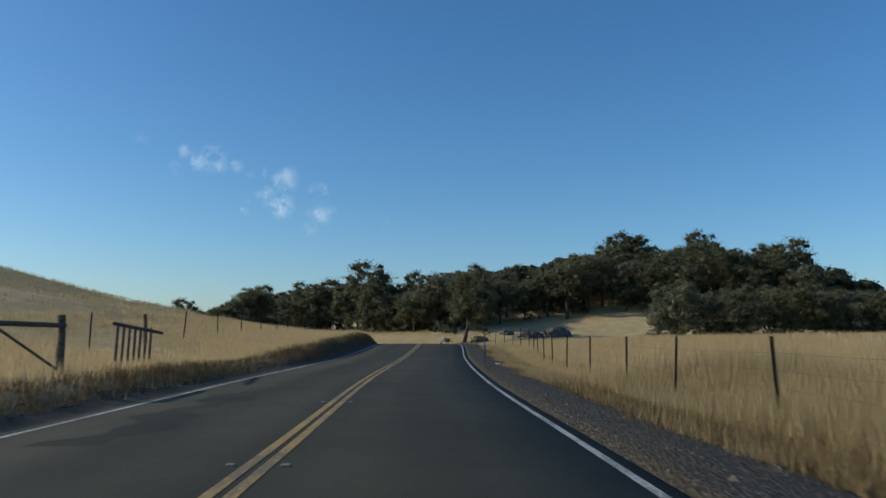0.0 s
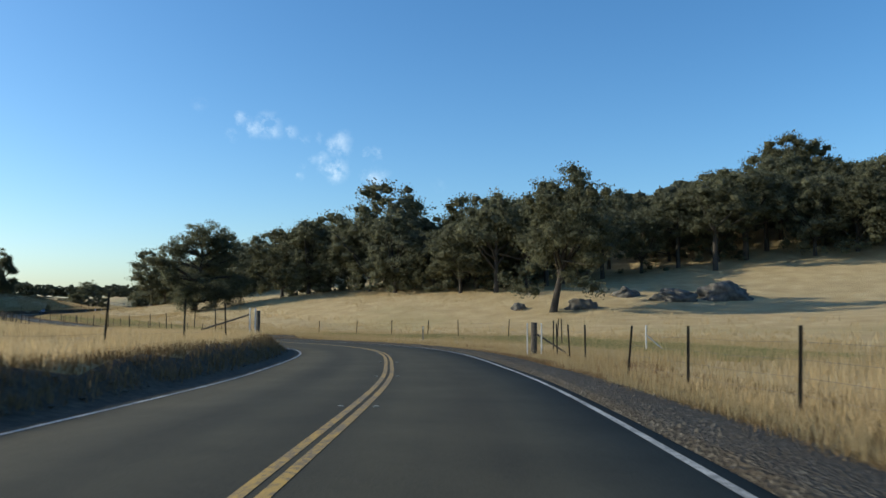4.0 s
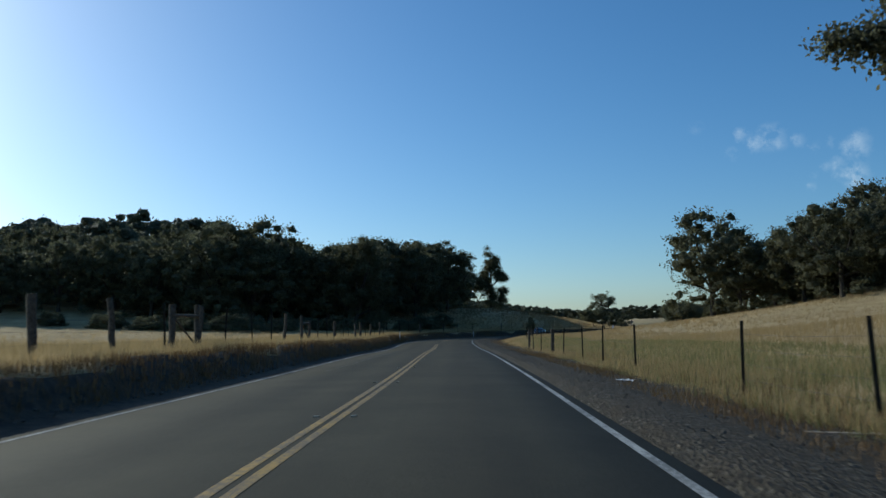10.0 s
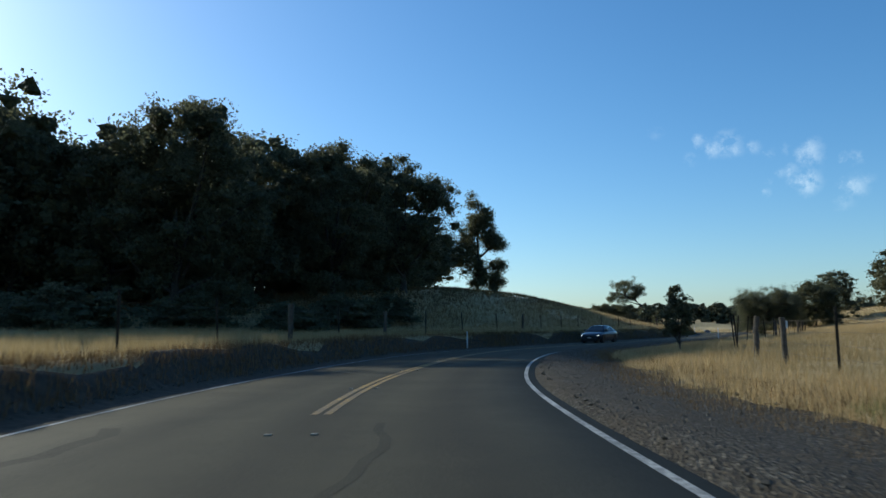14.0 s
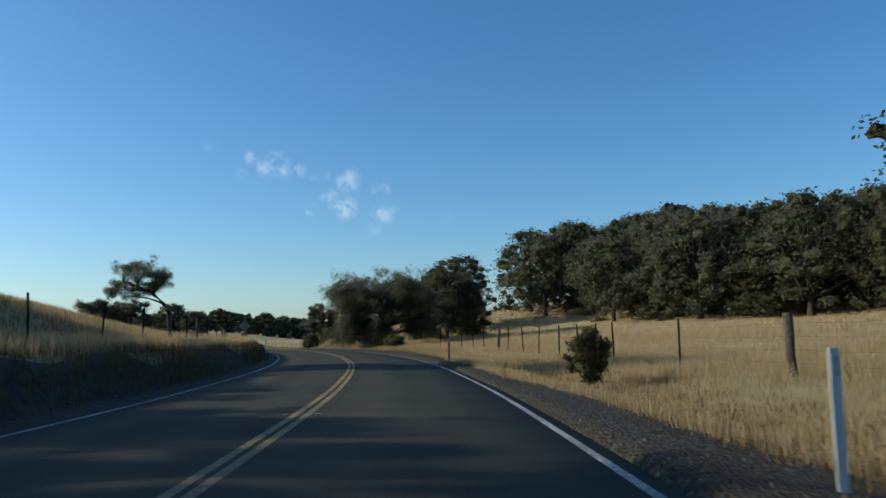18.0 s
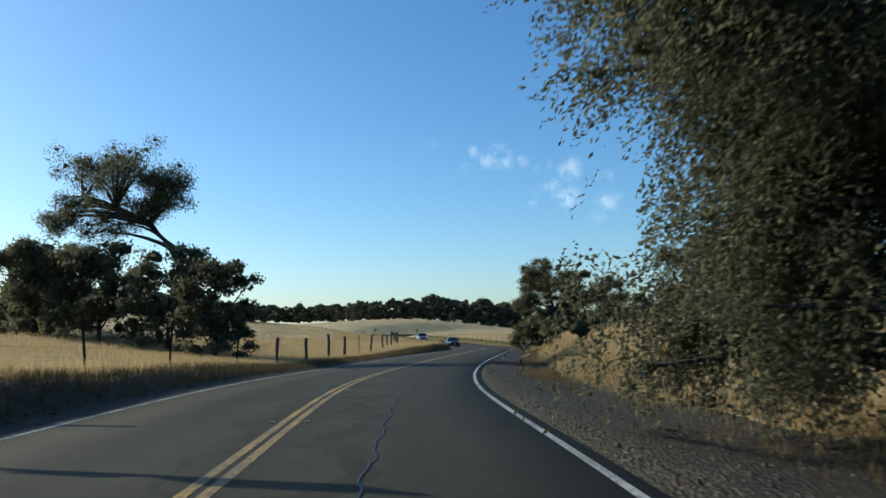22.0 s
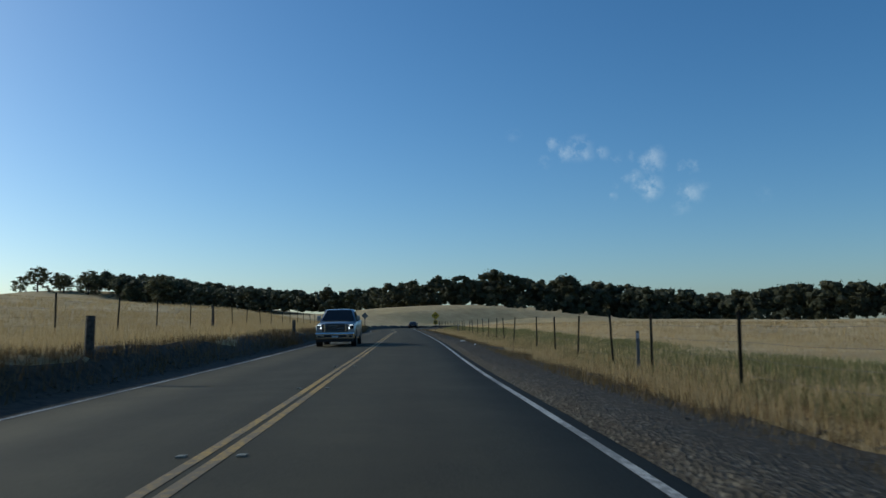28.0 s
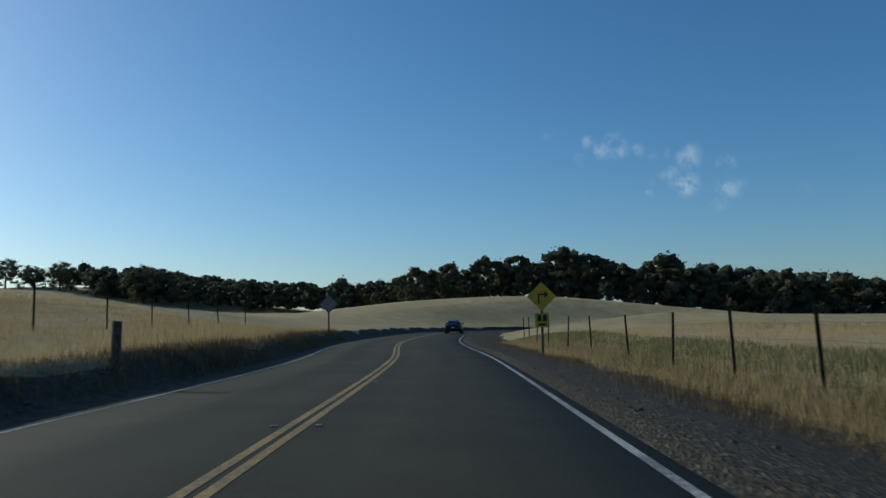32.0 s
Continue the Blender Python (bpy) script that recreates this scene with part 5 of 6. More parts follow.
def warning_sign(s, lat, face, label, turn=0.0, size=1.0, sink=0.0):
    """A diamond sign over a square plate on one post; face: 1 towards the traffic on the near side."""
    root = new("warning_sign")
    part("post", box(bmesh.new(), -0.045, 0.045, -0.045, 0.045, -0.4, 3.05), OLD_WOOD, root)
    bm = diamond(bmesh.new(), -0.052, 0.44, 0.004, 0.0)
    bmesh.ops.rotate(bm, verts=bm.verts, cent=(0, 0, 0), matrix=Matrix.Rotation(radians(45), 3, "Y"))
    bmesh.ops.translate(bm, verts=bm.verts, vec=(0, 0, 2.5))
    plate = part("diamond_plate", bm, SIGN_YELLOW if face > 0 else SIGN_BACK, root, "faded yellow diamond plate" if face > 0 else "bare grey back of the diamond plate, darkened for shade")
    if sink:
        root.matrix_basis = stand(s, lat, turn, -sink) @ Matrix.Scale(size, 4)
        return tagged(root, label, "road sign")
    low = part("square_plate", box(bmesh.new(), -0.3, 0.3, -0.052, -0.048, 1.2, 1.8), SIGN_YELLOW if face > 0 else SIGN_BACK, root, "faded yellow square plate" if face > 0 else "bare grey back of the square plate, darkened for shade")
    if face > 0:
        bm = bmesh.new()
        box(bm, -0.16, -0.09, -0.058, -0.054, 2.2, 2.62)
        box(bm, -0.085, 0.12, -0.058, -0.054, 2.55, 2.62)
        tip = [bm.verts.new(p) for p in ((0.12, -0.056, 2.74), (0.12, -0.056, 2.43), (0.30, -0.056, 2.585))]
        bm.faces.new(tip)
        part("arrow", bm, BLACK, plate, "black arrow bent to the right")
        bm = bmesh.new()
        box(bm, -0.2, -0.03, -0.058, -0.054, 1.45, 1.72)
        box(bm, 0.03, 0.2, -0.058, -0.054, 1.45, 1.72)
        box(bm, -0.17, 0.17, -0.058, -0.054, 1.27, 1.36)
        part("lettering", bm, BLACK, low, "unreadable black figures")
    root.matrix_basis = stand(s, lat, turn, -sink) @ Matrix.Scale(size, 4)
    return tagged(root, label, "road sign")


warning_sign(778, 6.2, 1, "yellow diamond curve sign with a speed plate beneath", 0, 1.0)
warning_sign(796, -4.9, 0, "back of a diamond road sign on a wooden post", 0, 0.95, 0.4)
warning_sign(547.4, -4.4, 0, "back of a diamond road sign with a plate beneath", 0, 0.98)

board = new("notice_board")
part("pole", rod(bmesh.new(), (0, 0, -0.4), (0, 0, 2.35), 0.03), PALE_STEEL, board)
plate = part("plate", box(bmesh.new(), -0.23, 0.23, -0.04, -0.03, 1.93, 2.36), WHITE_SIGN, board, "pale plate")
bm = bmesh.new()
for k in range(3):
    box(bm, -0.17, 0.17 - 0.05 * (k % 2), -0.046, -0.041, 2.02 + k * 0.11, 2.06 + k * 0.11)
part("lettering", bm, BLACK, plate, "unreadable dark lines")
board.matrix_basis = stand(641, 9.0)
tagged(board, "small pale notice plate on a pole by the fence", "sign")
stump = part("wooden_post", rod(bmesh.new(), (0, 0, -0.4), (0.02, 0, 1.45), 0.17, 0.15, 11), OLD_WOOD, None)
stump.matrix_basis = stand(641.5, 9.35)
tagged(stump, "thick weathered wooden gate post beside the fence", "fence post")
for s, lat in ((677, -5.0), (706.4, -5.0), (761.4, -5.0)):
    ob = part("wooden_post", rod(bmesh.new(), (0, 0, -0.3), (0.02, 0.01, 0.78), 0.11, 0.10, 9), OLD_WOOD, None)
    ob.matrix_basis = stand(s, lat)
    tagged(ob, "short thick weathered post on the grassy bank", "post", "short posts on the bank")
small = new("small_sign")
part("pole", box(bmesh.new(), -0.025, 0.025, -0.02, 0.02, -0.4, 1.35), STEEL_POST, small)
part("plate", box(bmesh.new(), -0.15, 0.15, -0.03, -0.0205, 0.75, 1.35), WHITE_SIGN, small, "white plate")
small.matrix_basis = stand(459, 12.2)
tagged(small, "small white sign on a steel post in the field's fence", "sign")

# ---- litter, patches and cracks ----
for s, lat, w, l, turn in ((265.5, 6.8, 0.14, 0.2, 30), (271.4, 8.9, 0.1, 0.16, 0), (326, 6.0, 0.35, 0.5, 20), (126, 4.8, 0.18, 0.25, 0), (353, 6.2, 0.3, 0.4, 10), (706, 4.9, 0.12, 0.3, 50), (700, 5.1, 0.10, 0.22, 0)):
    bm = bmesh.new()
    bmesh.ops.create_grid(bm, x_segments=6, y_segments=6, size=0.5)
    for v in bm.verts:
        v.co = Vector((v.co.x * w, v.co.y * l, 0.05 + 0.06 * noise.noise(v.co * 5 + Vector((s, 0, 0)))))
    bmesh.ops.solidify(bm, geom=bm.faces[:], thickness=0.004)
    ob = part("litter", bm, WHITE_SIGN, None)
    ob.matrix_basis = stand(s, lat, turn, 0.03)
    tagged(ob, "crumpled piece of white litter on the shoulder", "litter")

plank = part("plank", box(bmesh.new(), -0.07, 0.07, -0.8, 0.8, 0.0, 0.035, 0.004), mat_plain("bleached_plank", (0.22, 0.175, 0.12), (0.40, 0.33, 0.24), 9, 0.85, 0.004), None)
plank.matrix_basis = stand(316, 6.4, 70, 0.03)
tagged(plank, "bleached wooden plank lying at the shoulder's edge", "plank")

# a small board and a dark crate dropped on the gravel turnout
bm = bmesh.new()
box(bm, -0.11, 0.11, -0.006, 0.006, 0.0, 0.24, 0.003)
board = part("board", bm, WHITE_SIGN, None)
board.matrix_basis = stand(262.4, 5.2, 35, 0.01) @ Matrix.Rotation(radians(-24), 4, "X")
tagged(board, "small pale board leaning on the gravel turnout", "board")
crate = new("crate")
crate.matrix_basis = stand(262.0, 5.75, 12, 0.015) @ Matrix.Diagonal((0.6, 0.6, 0.6, 1))
for x0, x1, y0, y1 in ((-0.3, 0.3, -0.2, -0.18), (-0.3, 0.3, 0.18, 0.2), (-0.3, -0.28, -0.178, 0.178), (0.28, 0.3, -0.178, 0.178)):
    bm = bmesh.new()
    box(bm, x0, x1, y0, y1, 0.014, 0.19, 0.005)
    part("side_panel", bm, BLACK, crate)
bm = bmesh.new()
box(bm, -0.29, 0.29, -0.19, 0.19, 0.0, 0.012)
part("bottom", bm, BLACK, crate)
tagged(crate, "low black plastic crate lying on the gravel", "crate")

PATCH = mat_asphalt("asphalt_patch", 0.42)


def patch(name, s0, s1, l0, l1, label, wave=0.12):
    s = np.linspace(s0, s1, 26)
    a = l0 + wave * np.sin(s * 1.7) + wave * 0.6 * np.sin(s * 4.1)
    b = l1 + wave * np.sin(s * 1.3 + 2) + wave * 0.6 * np.sin(s * 3.7)
    S, L = np.repeat(s, 2), np.stack([a, b], 1).ravel()
    x, y = road_at(S, L)
    me = mesh_from(name, np.stack([x, y, road_z(S) - 0.012 * np.abs(L) + 0.002], 1), grid_faces(len(s), 2)[:, ::-1], PATCH)
    uv = me.uv_layers.new(name="UVMap")
    idx = np.empty(len(me.loops), np.int32)
    me.loops.foreach_get("vertex_index", idx)
    uv.data.foreach_set("uv", np.stack([S[idx], L[idx]], 1).astype(np.float32).ravel())
    return tagged(new(name, me), label, "road patch", kind="structure")


patch("road_patch", 379, 398, -2.4, 1.1, "dark newer asphalt patch in the road")
patch("road_patch", 385, 391, 2.3, 3.3, "small dark asphalt patch by the edge line")
patch("road_patch", 488, 497, 1.4, 2.5, "rough dark patch of broken asphalt", 0.3)
patch("road_patch", 543, 556, -0.35, 1.25, "rough dark patch of broken asphalt", 0.2)
patch("road_patch", 99, 108, -2.6, -1.9, "dark asphalt patch in the road", 0.2)
for s0, s1, l0, l1 in ((541, 560, 1.25, 1.7), (566, 580, 0.6, 0.9), (330, 352, -2.4, -2.0), (486, 500, 0.4, 0.1), (556, 566, -2.2, 2.6), (578, 590, -2.4, -3.2)):
    s = np.linspace(s0, s1, 60)
    l = np.linspace(l0, l1, 60) + 0.035 * np.sin(s * 2.9) + 0.02 * np.sin(s * 7.3 + l0)
    S, L = np.repeat(s, 2), np.stack([l - 0.011, l + 0.011], 1).ravel()
    x, y = road_at(S, L)
    me = mesh_from("road_crack", np.stack([x, y, road_z(S) - 0.012 * np.abs(L) + 0.009], 1), grid_faces(60, 2)[:, ::-1], BLACK)
    tagged(new("road_crack", me), "dark tar-filled crack in the asphalt", "road crack", kind="structure")

# ---- raised studs on both sides of the centre line ----
STUD = mat_plain("worn_road_stud", (0.16, 0.15, 0.12), (0.34, 0.32, 0.25), 25, 0.6)
bm = bmesh.new()
box(bm, -0.042, 0.042, -0.042, 0.042, 0.0, 0.019, 0.011)
stud_mesh = shared("road_stud", bm, STUD)
for k in range(-21, 75):
    s = 250.8 + k * 7.3
    for side in (-1, 1):
        x, y = road_at(s, 0.06 + side * 0.26)
        ob = new("road_stud", stud_mesh)
        ob.matrix_basis = pose(float(x), float(y), float(road_z(s)) - 0.004, 0, 0, road_yaw(s))
        tagged(ob, "small worn reflective stud beside the centre line", "road stud", "studs along the centre line")


# ---- vehicles ----
def mat_car(name, colour, metal=0.6, rough=0.28):
    m, n, l, p = material(name, rough)
    f = noise_node(n, l, 3.0, 4, world_coords(n))
    l.new(ramp(n, l, f, [(0.3, tuple(v * 0.85 for v in colour)), (0.7, colour)]), p.inputs["Base Color"])
    p.inputs["Metallic"].default_value = metal
    p.inputs["Coat Weight"].default_value, p.inputs["Coat Roughness"].default_value = 0.6, 0.08
    return m


CAR_GLASS = mat_plain("dark_car_glass", (0.008, 0.010, 0.012), (0.015, 0.017, 0.02), 2, 0.06)
TYRE = mat_plain("tyre_rubber", (0.012, 0.012, 0.012), (0.03, 0.03, 0.03), 30, 0.85)
RIM = mat_plain("alloy_rim", (0.30, 0.30, 0.31), (0.48, 0.48, 0.49), 8, 0.3, 0.0, 0.9)
CHROME = mat_plain("chrome_trim", (0.5, 0.5, 0.5), (0.65, 0.65, 0.65), 8, 0.15, 0.0, 1.0)
RED_LAMP = mat_plain("red_lamp_glass", (0.20, 0.006, 0.006), (0.32, 0.012, 0.01), 10, 0.2)
PLATE = mat_plain("plain_number_plate", (0.45, 0.45, 0.44), (0.58, 0.58, 0.57), 10, 0.5)
LAMP, ln, ll, lp = material("lit_headlamp", 0.2)
lp.inputs["Base Color"].default_value = (0.8, 0.8, 0.8, 1)
lp.inputs["Emission Color"].default_value, lp.inputs["Emission Strength"].default_value = (1.0, 0.97, 0.92, 1), 1.6


def loft(sections, close=True):
    """A skin through cross-sections that have the same number of points, with end caps."""
    bm = bmesh.new()
    rings = [[bm.verts.new(p) for p in sec] for sec in sections]
    n = len(rings[0])
    for a, b in zip(rings, rings[1:]):
        for i in range(n if close else n - 1):
            bm.faces.new([a[i], a[(i + 1) % n], b[(i + 1) % n], b[i]])
    bm.faces.new(rings[0])
    bm.faces.new(rings[-1][::-1])
    bmesh.ops.recalc_face_normals(bm, faces=bm.faces[:])
    for f in bm.faces:
        f.smooth = len(f.verts) == 4
    return bm


def shell(y, w, low, belt, top):
    """One cross-section of a car's lower body at y."""
    half = [(w * 0.86, low), (w * 0.98, low + 0.10), (w, low + 0.3 * (belt - low)), (w * 0.985, belt - 0.06), (w * 0.93, belt), (w * 0.5, top), (w * 0.2, top + 0.012)]
    return [Vector((x, y, z)) for x, z in half] + [Vector((-x, y, z)) for x, z in half[::-1]]


def quad_part(name, corners, thick, mat, parent, label="", cuts=3):
    """A slightly thick pane between four corners."""
    bm = bmesh.new()
    bm.faces.new([bm.verts.new(Vector(c)) for c in corners])
    bmesh.ops.subdivide_edges(bm, edges=bm.edges[:], cuts=cuts, use_grid_fill=True)
    bmesh.ops.solidify(bm, geom=bm.faces[:], thickness=thick)
    return part(name, bm, mat, parent, label)


def wheel(parent, x, y, r, width):
    side = 1 if x > 0 else -1
    bm = bmesh.new()
    prof = [(-width / 2, r * 0.66), (-width / 2, r * 0.93), (-width * 0.36, r), (width * 0.36, r), (width / 2, r * 0.93), (width / 2, r * 0.66)]
    n = 28
    rings = [[bm.verts.new((a, q * math.cos(2 * math.pi * k / n), q * math.sin(2 * math.pi * k / n))) for a, q in prof] for k in range(n)]
    for k in range(n):
        a, b = rings[k], rings[(k + 1) % n]
        for i in range(len(prof) - 1):
            bm.faces.new([a[i], a[i + 1], b[i + 1], b[i]])
    for f in bm.faces:
        f.smooth = True
    hub = new("wheel")
    hub.parent, hub.location = parent, (x, y, r)
    part("tyre", bm, TYRE, hub)
    bm = bmesh.new()
    out = side * width * 0.36
    rod(bm, (out - side * 0.06, 0, 0), (out, 0, 0), r * 0.16, None, 12)
    for k in range(7):
        a = 2 * math.pi * k / 7
        rod(bm, (out - side * 0.02, 0.12 * r * math.cos(a), 0.12 * r * math.sin(a)), (out - side * 0.01, 0.64 * r * math.cos(a), 0.64 * r * math.sin(a)), r * 0.07, r * 0.05, 6)
    for k in range(24):
        a, b = 2 * math.pi * k / 24, 2 * math.pi * (k + 1) / 24
        rod(bm, (out, 0.66 * r * math.cos(a), 0.66 * r * math.sin(a)), (out, 0.66 * r * math.cos(b), 0.66 * r * math.sin(b)), r * 0.035, None, 5)
    part("rim", bm, RIM, hub, "bright alloy rim")
    bm = bmesh.new()
    rod(bm, (-side * width * 0.3, 0, 0), (side * width * 0.12, 0, 0), r * 0.64, None, 20)
    part("brake_disc", bm, BLACK, hub)


def vehicle(name, colour, kind, label):
    """kind: 'sedan' or 'pickup'; the front looks along +y, the ground is z 0."""
    paint = mat_car(name + "_paint", colour)
    root = new(name)
    if kind == "sedan":
        L, W, r = 4.75, 0.92, 0.335
        rows = [(-2.38, 0.72, 0.45, 0.80, 0.86), (-2.30, 0.84, 0.34, 0.88, 0.98), (-1.75, 0.91, 0.26, 0.95, 1.04), (-0.9, 0.92, 0.22, 0.95, 1.0), (0.3, 0.92, 0.22, 0.93, 0.97),
                (0.95, 0.92, 0.23, 0.90, 0.96), (1.6, 0.90, 0.26, 0.82, 0.88), (2.1, 0.84, 0.32, 0.72, 0.78), (2.33, 0.70, 0.40, 0.62, 0.66)]
        roof = [(-1.95, 0.70, 0.98), (-1.1, 0.60, 1.40), (-0.2, 0.60, 1.46), (0.25, 0.60, 1.43), (1.15, 0.72, 0.93)]
        axles, tread = (-1.38, 1.42), 0.80
    else:
        L, W, r = 5.8, 1.0, 0.41
        rows = [(-2.95, 0.94, 0.52, 1.30, 1.31), (-2.88, 0.98, 0.45, 1.34, 1.34), (-1.2, 1.0, 0.42, 1.34, 1.34), (-1.1, 1.0, 0.40, 1.26, 1.27), (0.9, 1.0, 0.40, 1.22, 1.25),
                (1.3, 1.0, 0.40, 1.18, 1.26), (2.2, 0.99, 0.42, 1.13, 1.23), (2.72, 0.97, 0.44, 1.10, 1.19), (2.9, 0.93, 0.48, 1.02, 1.12)]
        roof = [(-1.15, 0.86, 1.26), (-0.95, 0.74, 1.84), (-0.1, 0.74, 1.90), (0.45, 0.74, 1.85), (1.25, 0.86, 1.22)]
        axles, tread = (-1.78, 1.82), 0.86
    part("body", loft([shell(*q) for q in rows]), paint, root)
    # roof and pillars as a shell, with panes set just outside it
    secs = []
    for y, w, z in roof:
        base = 0.9 if kind == "sedan" else 1.2
        bw = W * 0.93
        secs.append([Vector(p) for p in ((bw, y, base), (w + (bw - w) * max(0, 1 - (z - base) / 0.45), y, z - 0.03), (w * 0.72, y, z), (0, y, z + 0.015), (-w * 0.72, y, z), (-w - (bw - w) * max(0, 1 - (z - base) / 0.45), y, z - 0.03), (-bw, y, base))])
    part("cabin", loft(secs), paint, root)
    (y0, w0, z0), (y1, w1, z1), (y2, w2, z2), (y3, w3, z3), (y4, w4, z4) = roof
    up = 0.02
    quad_part("windshield", [(-w3 * 0.86, y3 + 0.03, z3 - 0.02 + up), (w3 * 0.86, y3 + 0.03, z3 - 0.02 + up), (w4 * 0.98, y4 - 0.02, z4 + 0.06 + up), (-w4 * 0.98, y4 - 0.02, z4 + 0.06 + up)], 0.006, CAR_GLASS, root, "dark windshield")
    quad_part("rear_window", [(w1 * 0.84, y1 - 0.05, z1 - 0.03 + up), (-w1 * 0.84, y1 - 0.05, z1 - 0.03 + up), (-w0 * 0.9, y0 + 0.12, z0 + 0.08 + up), (w0 * 0.9, y0 + 0.12, z0 + 0.08 + up)], 0.006, CAR_GLASS, root)
    belt = (0.97 if kind == "sedan" else 1.27)
    for sgn in (-1, 1):
        ym = (y1 + y3) / 2
        wb = W * 0.925
        for a, b in ((y1 + 0.0, ym - 0.04), (ym + 0.04, y3 - 0.0)):
            lo_a = a - (0.45 if a < ym - 0.1 and kind == "sedan" else 0.0)
            lo_b = b + (0.55 if b > ym + 0.1 else 0.0)
            o = sgn * 0.012
            quad_part("side_window", [(sgn * (w2 + 0.02) + o, a, z1 - 0.09), (sgn * (w2 + 0.02) + o, b, z1 - 0.09), (sgn * wb + o, lo_b, belt), (sgn * wb + o, lo_a, belt)], 0.005, CAR_GLASS, root)
        mir = part("mirror", box(bmesh.new(), sgn * (W + 0.02) - 0.09, sgn * (W + 0.02) + 0.09, y4 - 0.42, y4 - 0.30, belt + 0.02, belt + 0.17 if kind == "sedan" else belt + 0.27, 0.03), paint, root)
        for ay in axles:
            wheel(root, sgn * tread, ay, r, 0.22 if kind == "sedan" else 0.27)
            bm = bmesh.new()
            rod(bm, (sgn * (W - 0.26), ay, r), (sgn * (W + 0.004), ay, r), r * 1.13, None, 26)
            part("wheel_arch", bm, BLACK, root)
        part("sill", box(bmesh.new(), sgn * (W - 0.07) - 0.03, sgn * (W - 0.07) + 0.03, axles[0] + r, axles[1] - r, rows[4][2] - 0.03, rows[4][2] + 0.06, 0.01), BLACK if kind == "sedan" else CHROME, root)
        for k, fy in enumerate((0.35, -0.75)):
            part("door_handle", box(bmesh.new(), sgn * (W + 0.004) - 0.012, sgn * (W + 0.004) + 0.012, fy - 0.1, fy + 0.1, belt - 0.14, belt - 0.11, 0.005), CHROME, root)
    if kind == "sedan":
        for sgn in (-1, 1):
            lamp = part("headlight", box(bmesh.new(), sgn * 0.60 - 0.19, sgn * 0.60 + 0.19, 2.12, 2.27, 0.60, 0.70, 0.025), CAR_GLASS, root)
            part("lamp_strip", box(bmesh.new(), sgn * 0.60 - 0.17, sgn * 0.60 + 0.15, 2.275, 2.285, 0.615, 0.655, 0.003), LAMP, lamp, "bright daytime running light")
            part("taillight", box(bmesh.new(), sgn * 0.62 - 0.18, sgn * 0.62 + 0.18, -2.36, -2.28, 0.72, 0.84, 0.02), RED_LAMP, root)
        grille = part("grille", box(bmesh.new(), -0.38, 0.38, 2.2, 2.345, 0.42, 0.60, 0.02), BLACK, root)
        part("air_intake", box(bmesh.new(), -0.66, 0.66, 2.15, 2.32, 0.27, 0.38, 0.03), BLACK, root)
        part("valance", box(bmesh.new(), -0.74, 0.74, 2.0, 2.26, 0.17, 0.266, 0.02), BLACK, root, "black plastic apron")
        part("number_plate", box(bmesh.new(), -0.16, 0.16, 2.347, 2.355, 0.40, 0.49), PLATE, root)
        part("number_plate", box(bmesh.new(), -0.16, 0.16, -2.40, -2.385, 0.62, 0.73), PLATE, root)
    else:
        for sgn in (-1, 1):
            lamp = part("headlight", box(bmesh.new(), sgn * 0.78 - 0.14, sgn * 0.78 + 0.14, 2.70, 2.90, 0.84, 1.10, 0.03), CAR_GLASS, root)
            part("lamp_strip", box(bmesh.new(), sgn * 0.78 - 0.10, sgn * 0.78 + 0.10, 2.904, 2.915, 1.05, 1.08, 0.003), LAMP, lamp, "bright daytime running light")
            part("lamp_strip", box(bmesh.new(), sgn * 0.70 - 0.03, sgn * 0.70 + 0.03, 2.904, 2.915, 0.88, 0.98, 0.003), LAMP, lamp, "bright headlamp")
            part("taillight", box(bmesh.new(), sgn * 0.90 - 0.07, sgn * 0.90 + 0.07, -2.97, -2.90, 0.85, 1.25, 0.02), RED_LAMP, root)
        grille = part("grille", box(bmesh.new(), -0.62, 0.62, 2.75, 2.935, 0.74, 1.12, 0.02), BLACK, root)
        for k in range(4):
            part("grille_bar", box(bmesh.new(), -0.58, 0.58, 2.938, 2.946, 0.79 + 0.085 * k, 0.803 + 0.085 * k, 0.003), CHROME, grille)
        for sgn in (-1, 1):
            part("grille_trim", box(bmesh.new(), sgn * 0.52 - 0.05, sgn * 0.52 + 0.05, 2.941, 2.955, 0.74, 1.12, 0.01), CHROME, grille)
        part("bumper", box(bmesh.new(), -0.96, 0.96, 2.72, 3.02, 0.38, 0.70, 0.06), CHROME, root, "wide chrome bumper")
        part("valance", box(bmesh.new(), -0.88, 0.88, 2.70, 2.96, 0.24, 0.376, 0.03), BLACK, root, "black plastic apron")
        for sgn in (-1, 1):
            part("fog_lamp", box(bmesh.new(), sgn * 0.76 - 0.09, sgn * 0.76 + 0.09, 2.98, 3.03, 0.46, 0.56, 0.02), BLACK, root)
        part("air_intake", box(bmesh.new(), -0.55, 0.55, 2.95, 3.028, 0.47, 0.58, 0.01), BLACK, root)
        part("number_plate", box(bmesh.new(), -0.16, 0.16, 3.030, 3.036, 0.46, 0.55), PLATE, root)
        part("rear_bumper", box(bmesh.new(), -0.95, 0.95, -3.05, -2.9, 0.52, 0.70, 0.04), CHROME, root)
        part("bed_floor", box(bmesh.new(), -0.82, 0.82, -2.8, -1.25, 1.345, 1.352), BLACK, root)
    return tagged(root, label, "car" if kind == "sedan" else "pickup truck")


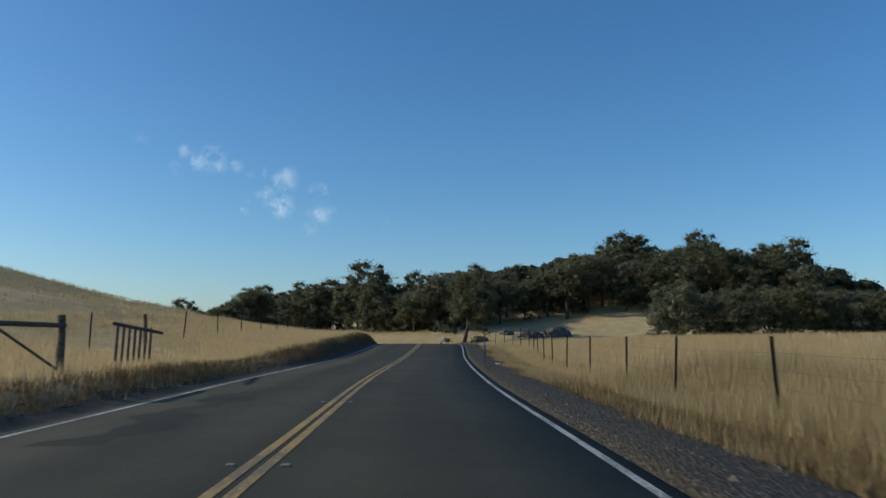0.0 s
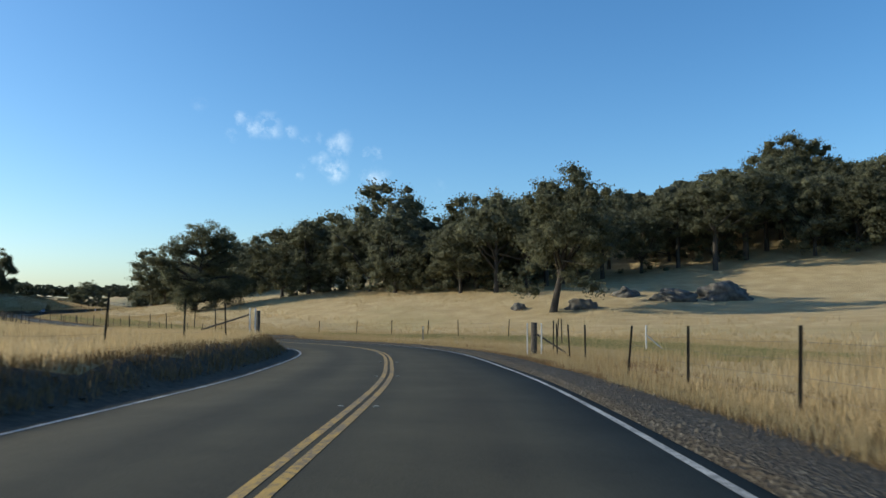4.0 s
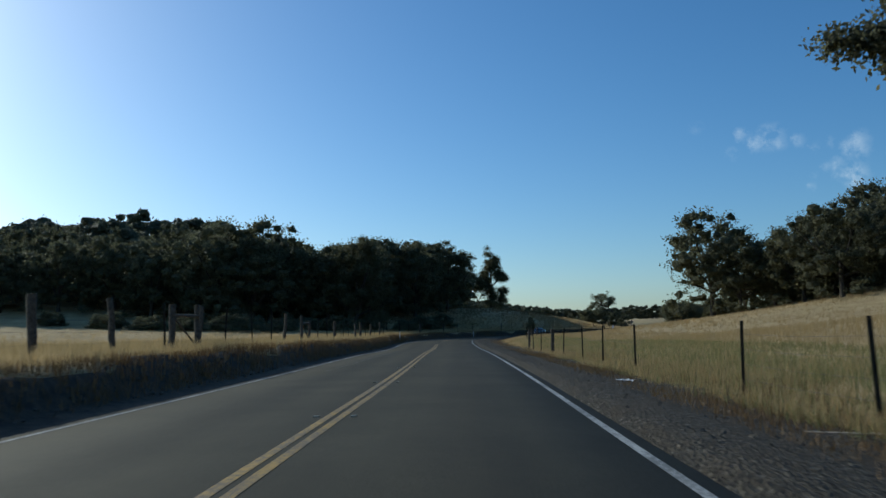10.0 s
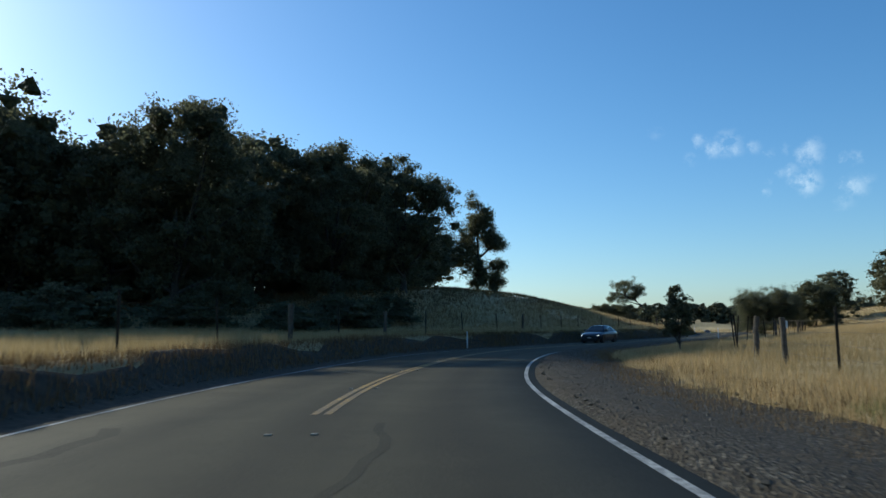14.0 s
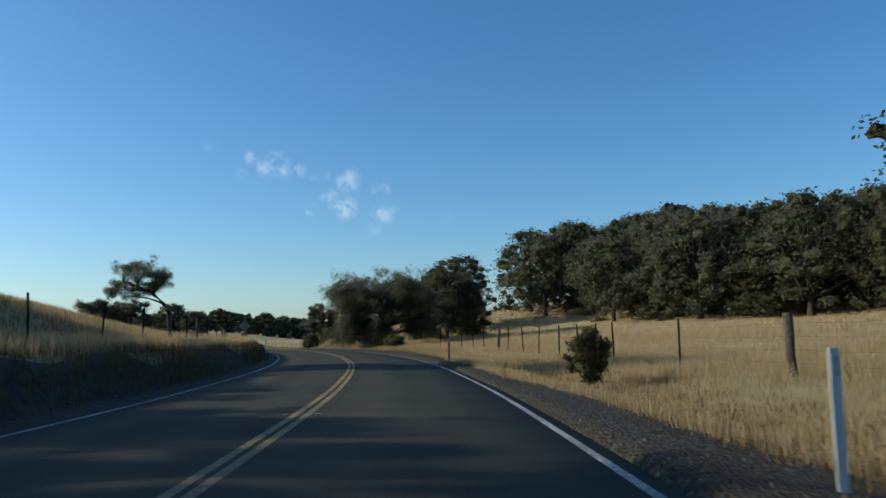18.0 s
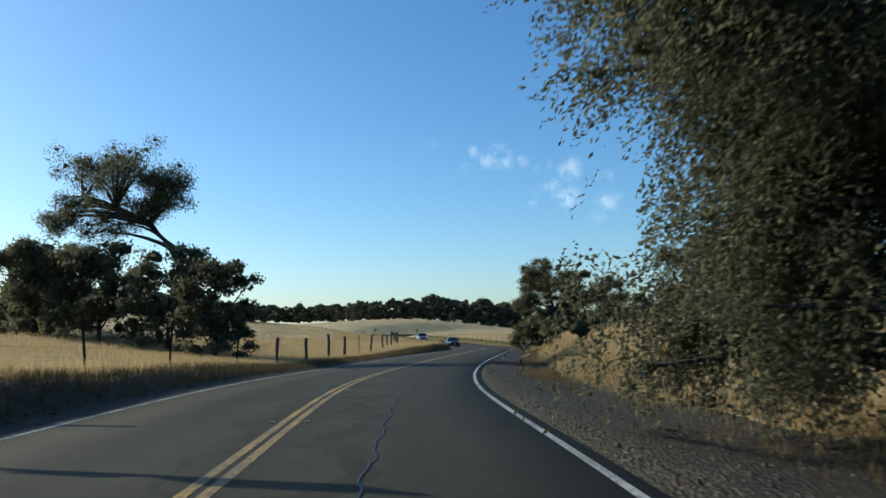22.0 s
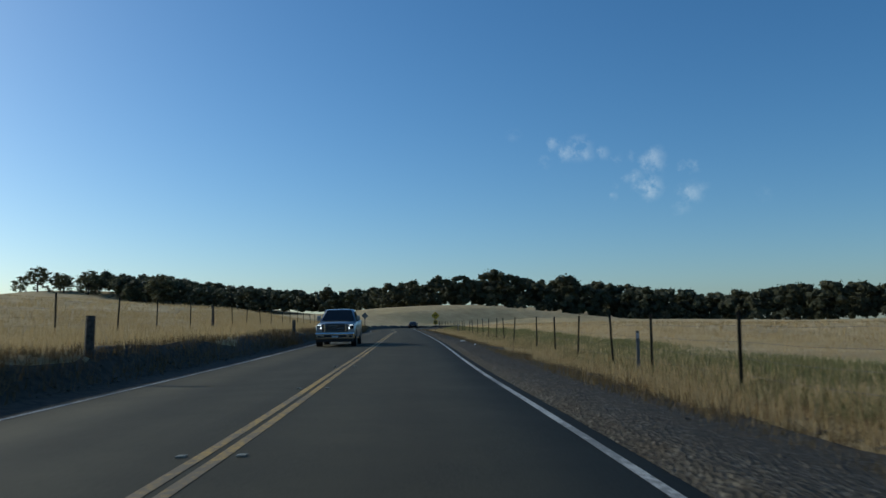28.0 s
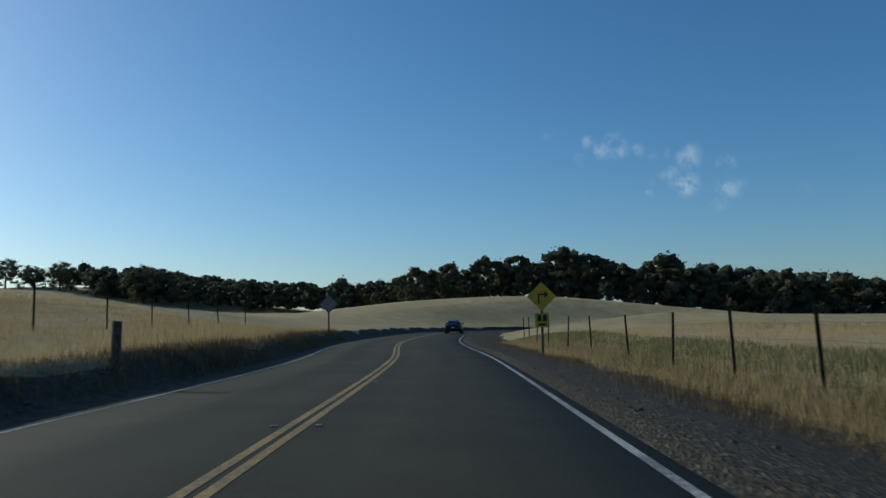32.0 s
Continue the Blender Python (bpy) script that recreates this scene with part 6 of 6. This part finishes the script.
def park(ob, s, lat, back=True):
    """On the road at a station; back: facing against the way of the stations."""
    x, y = road_at(s, lat)
    slope = math.degrees(math.atan2(float(road_z(s + 2) - road_z(s - 2)), 4.0))
    ob.matrix_basis = pose(float(x), float(y), float(road_z(s)) - 0.012 * abs(lat), 0, 0, road_yaw(s) + (180 if back else 0)) @ pose(0, 0, 0, -slope if back else slope, 0, 0)


park(vehicle("blue_sedan", (0.045, 0.062, 0.09), "sedan", "dark blue-grey sedan with lit headlamps in the oncoming lane"), 457.0, -2.2)
park(vehicle("black_sedan", (0.012, 0.013, 0.02), "sedan", "black sedan with lit headlamps in the oncoming lane"), 660.6, -1.95)
park(vehicle("pickup_truck", (0.32, 0.34, 0.355), "pickup", "silver-blue pickup truck with chrome grille in the oncoming lane"), 702.0, -1.9)
park(vehicle("dark_sedan", (0.03, 0.03, 0.035), "sedan", "dark car driving away around the far bend"), 832, 1.8, False)
park(vehicle("white_sedan", (0.55, 0.56, 0.57), "sedan", "white car beyond the far bend"), 900, -1.8)
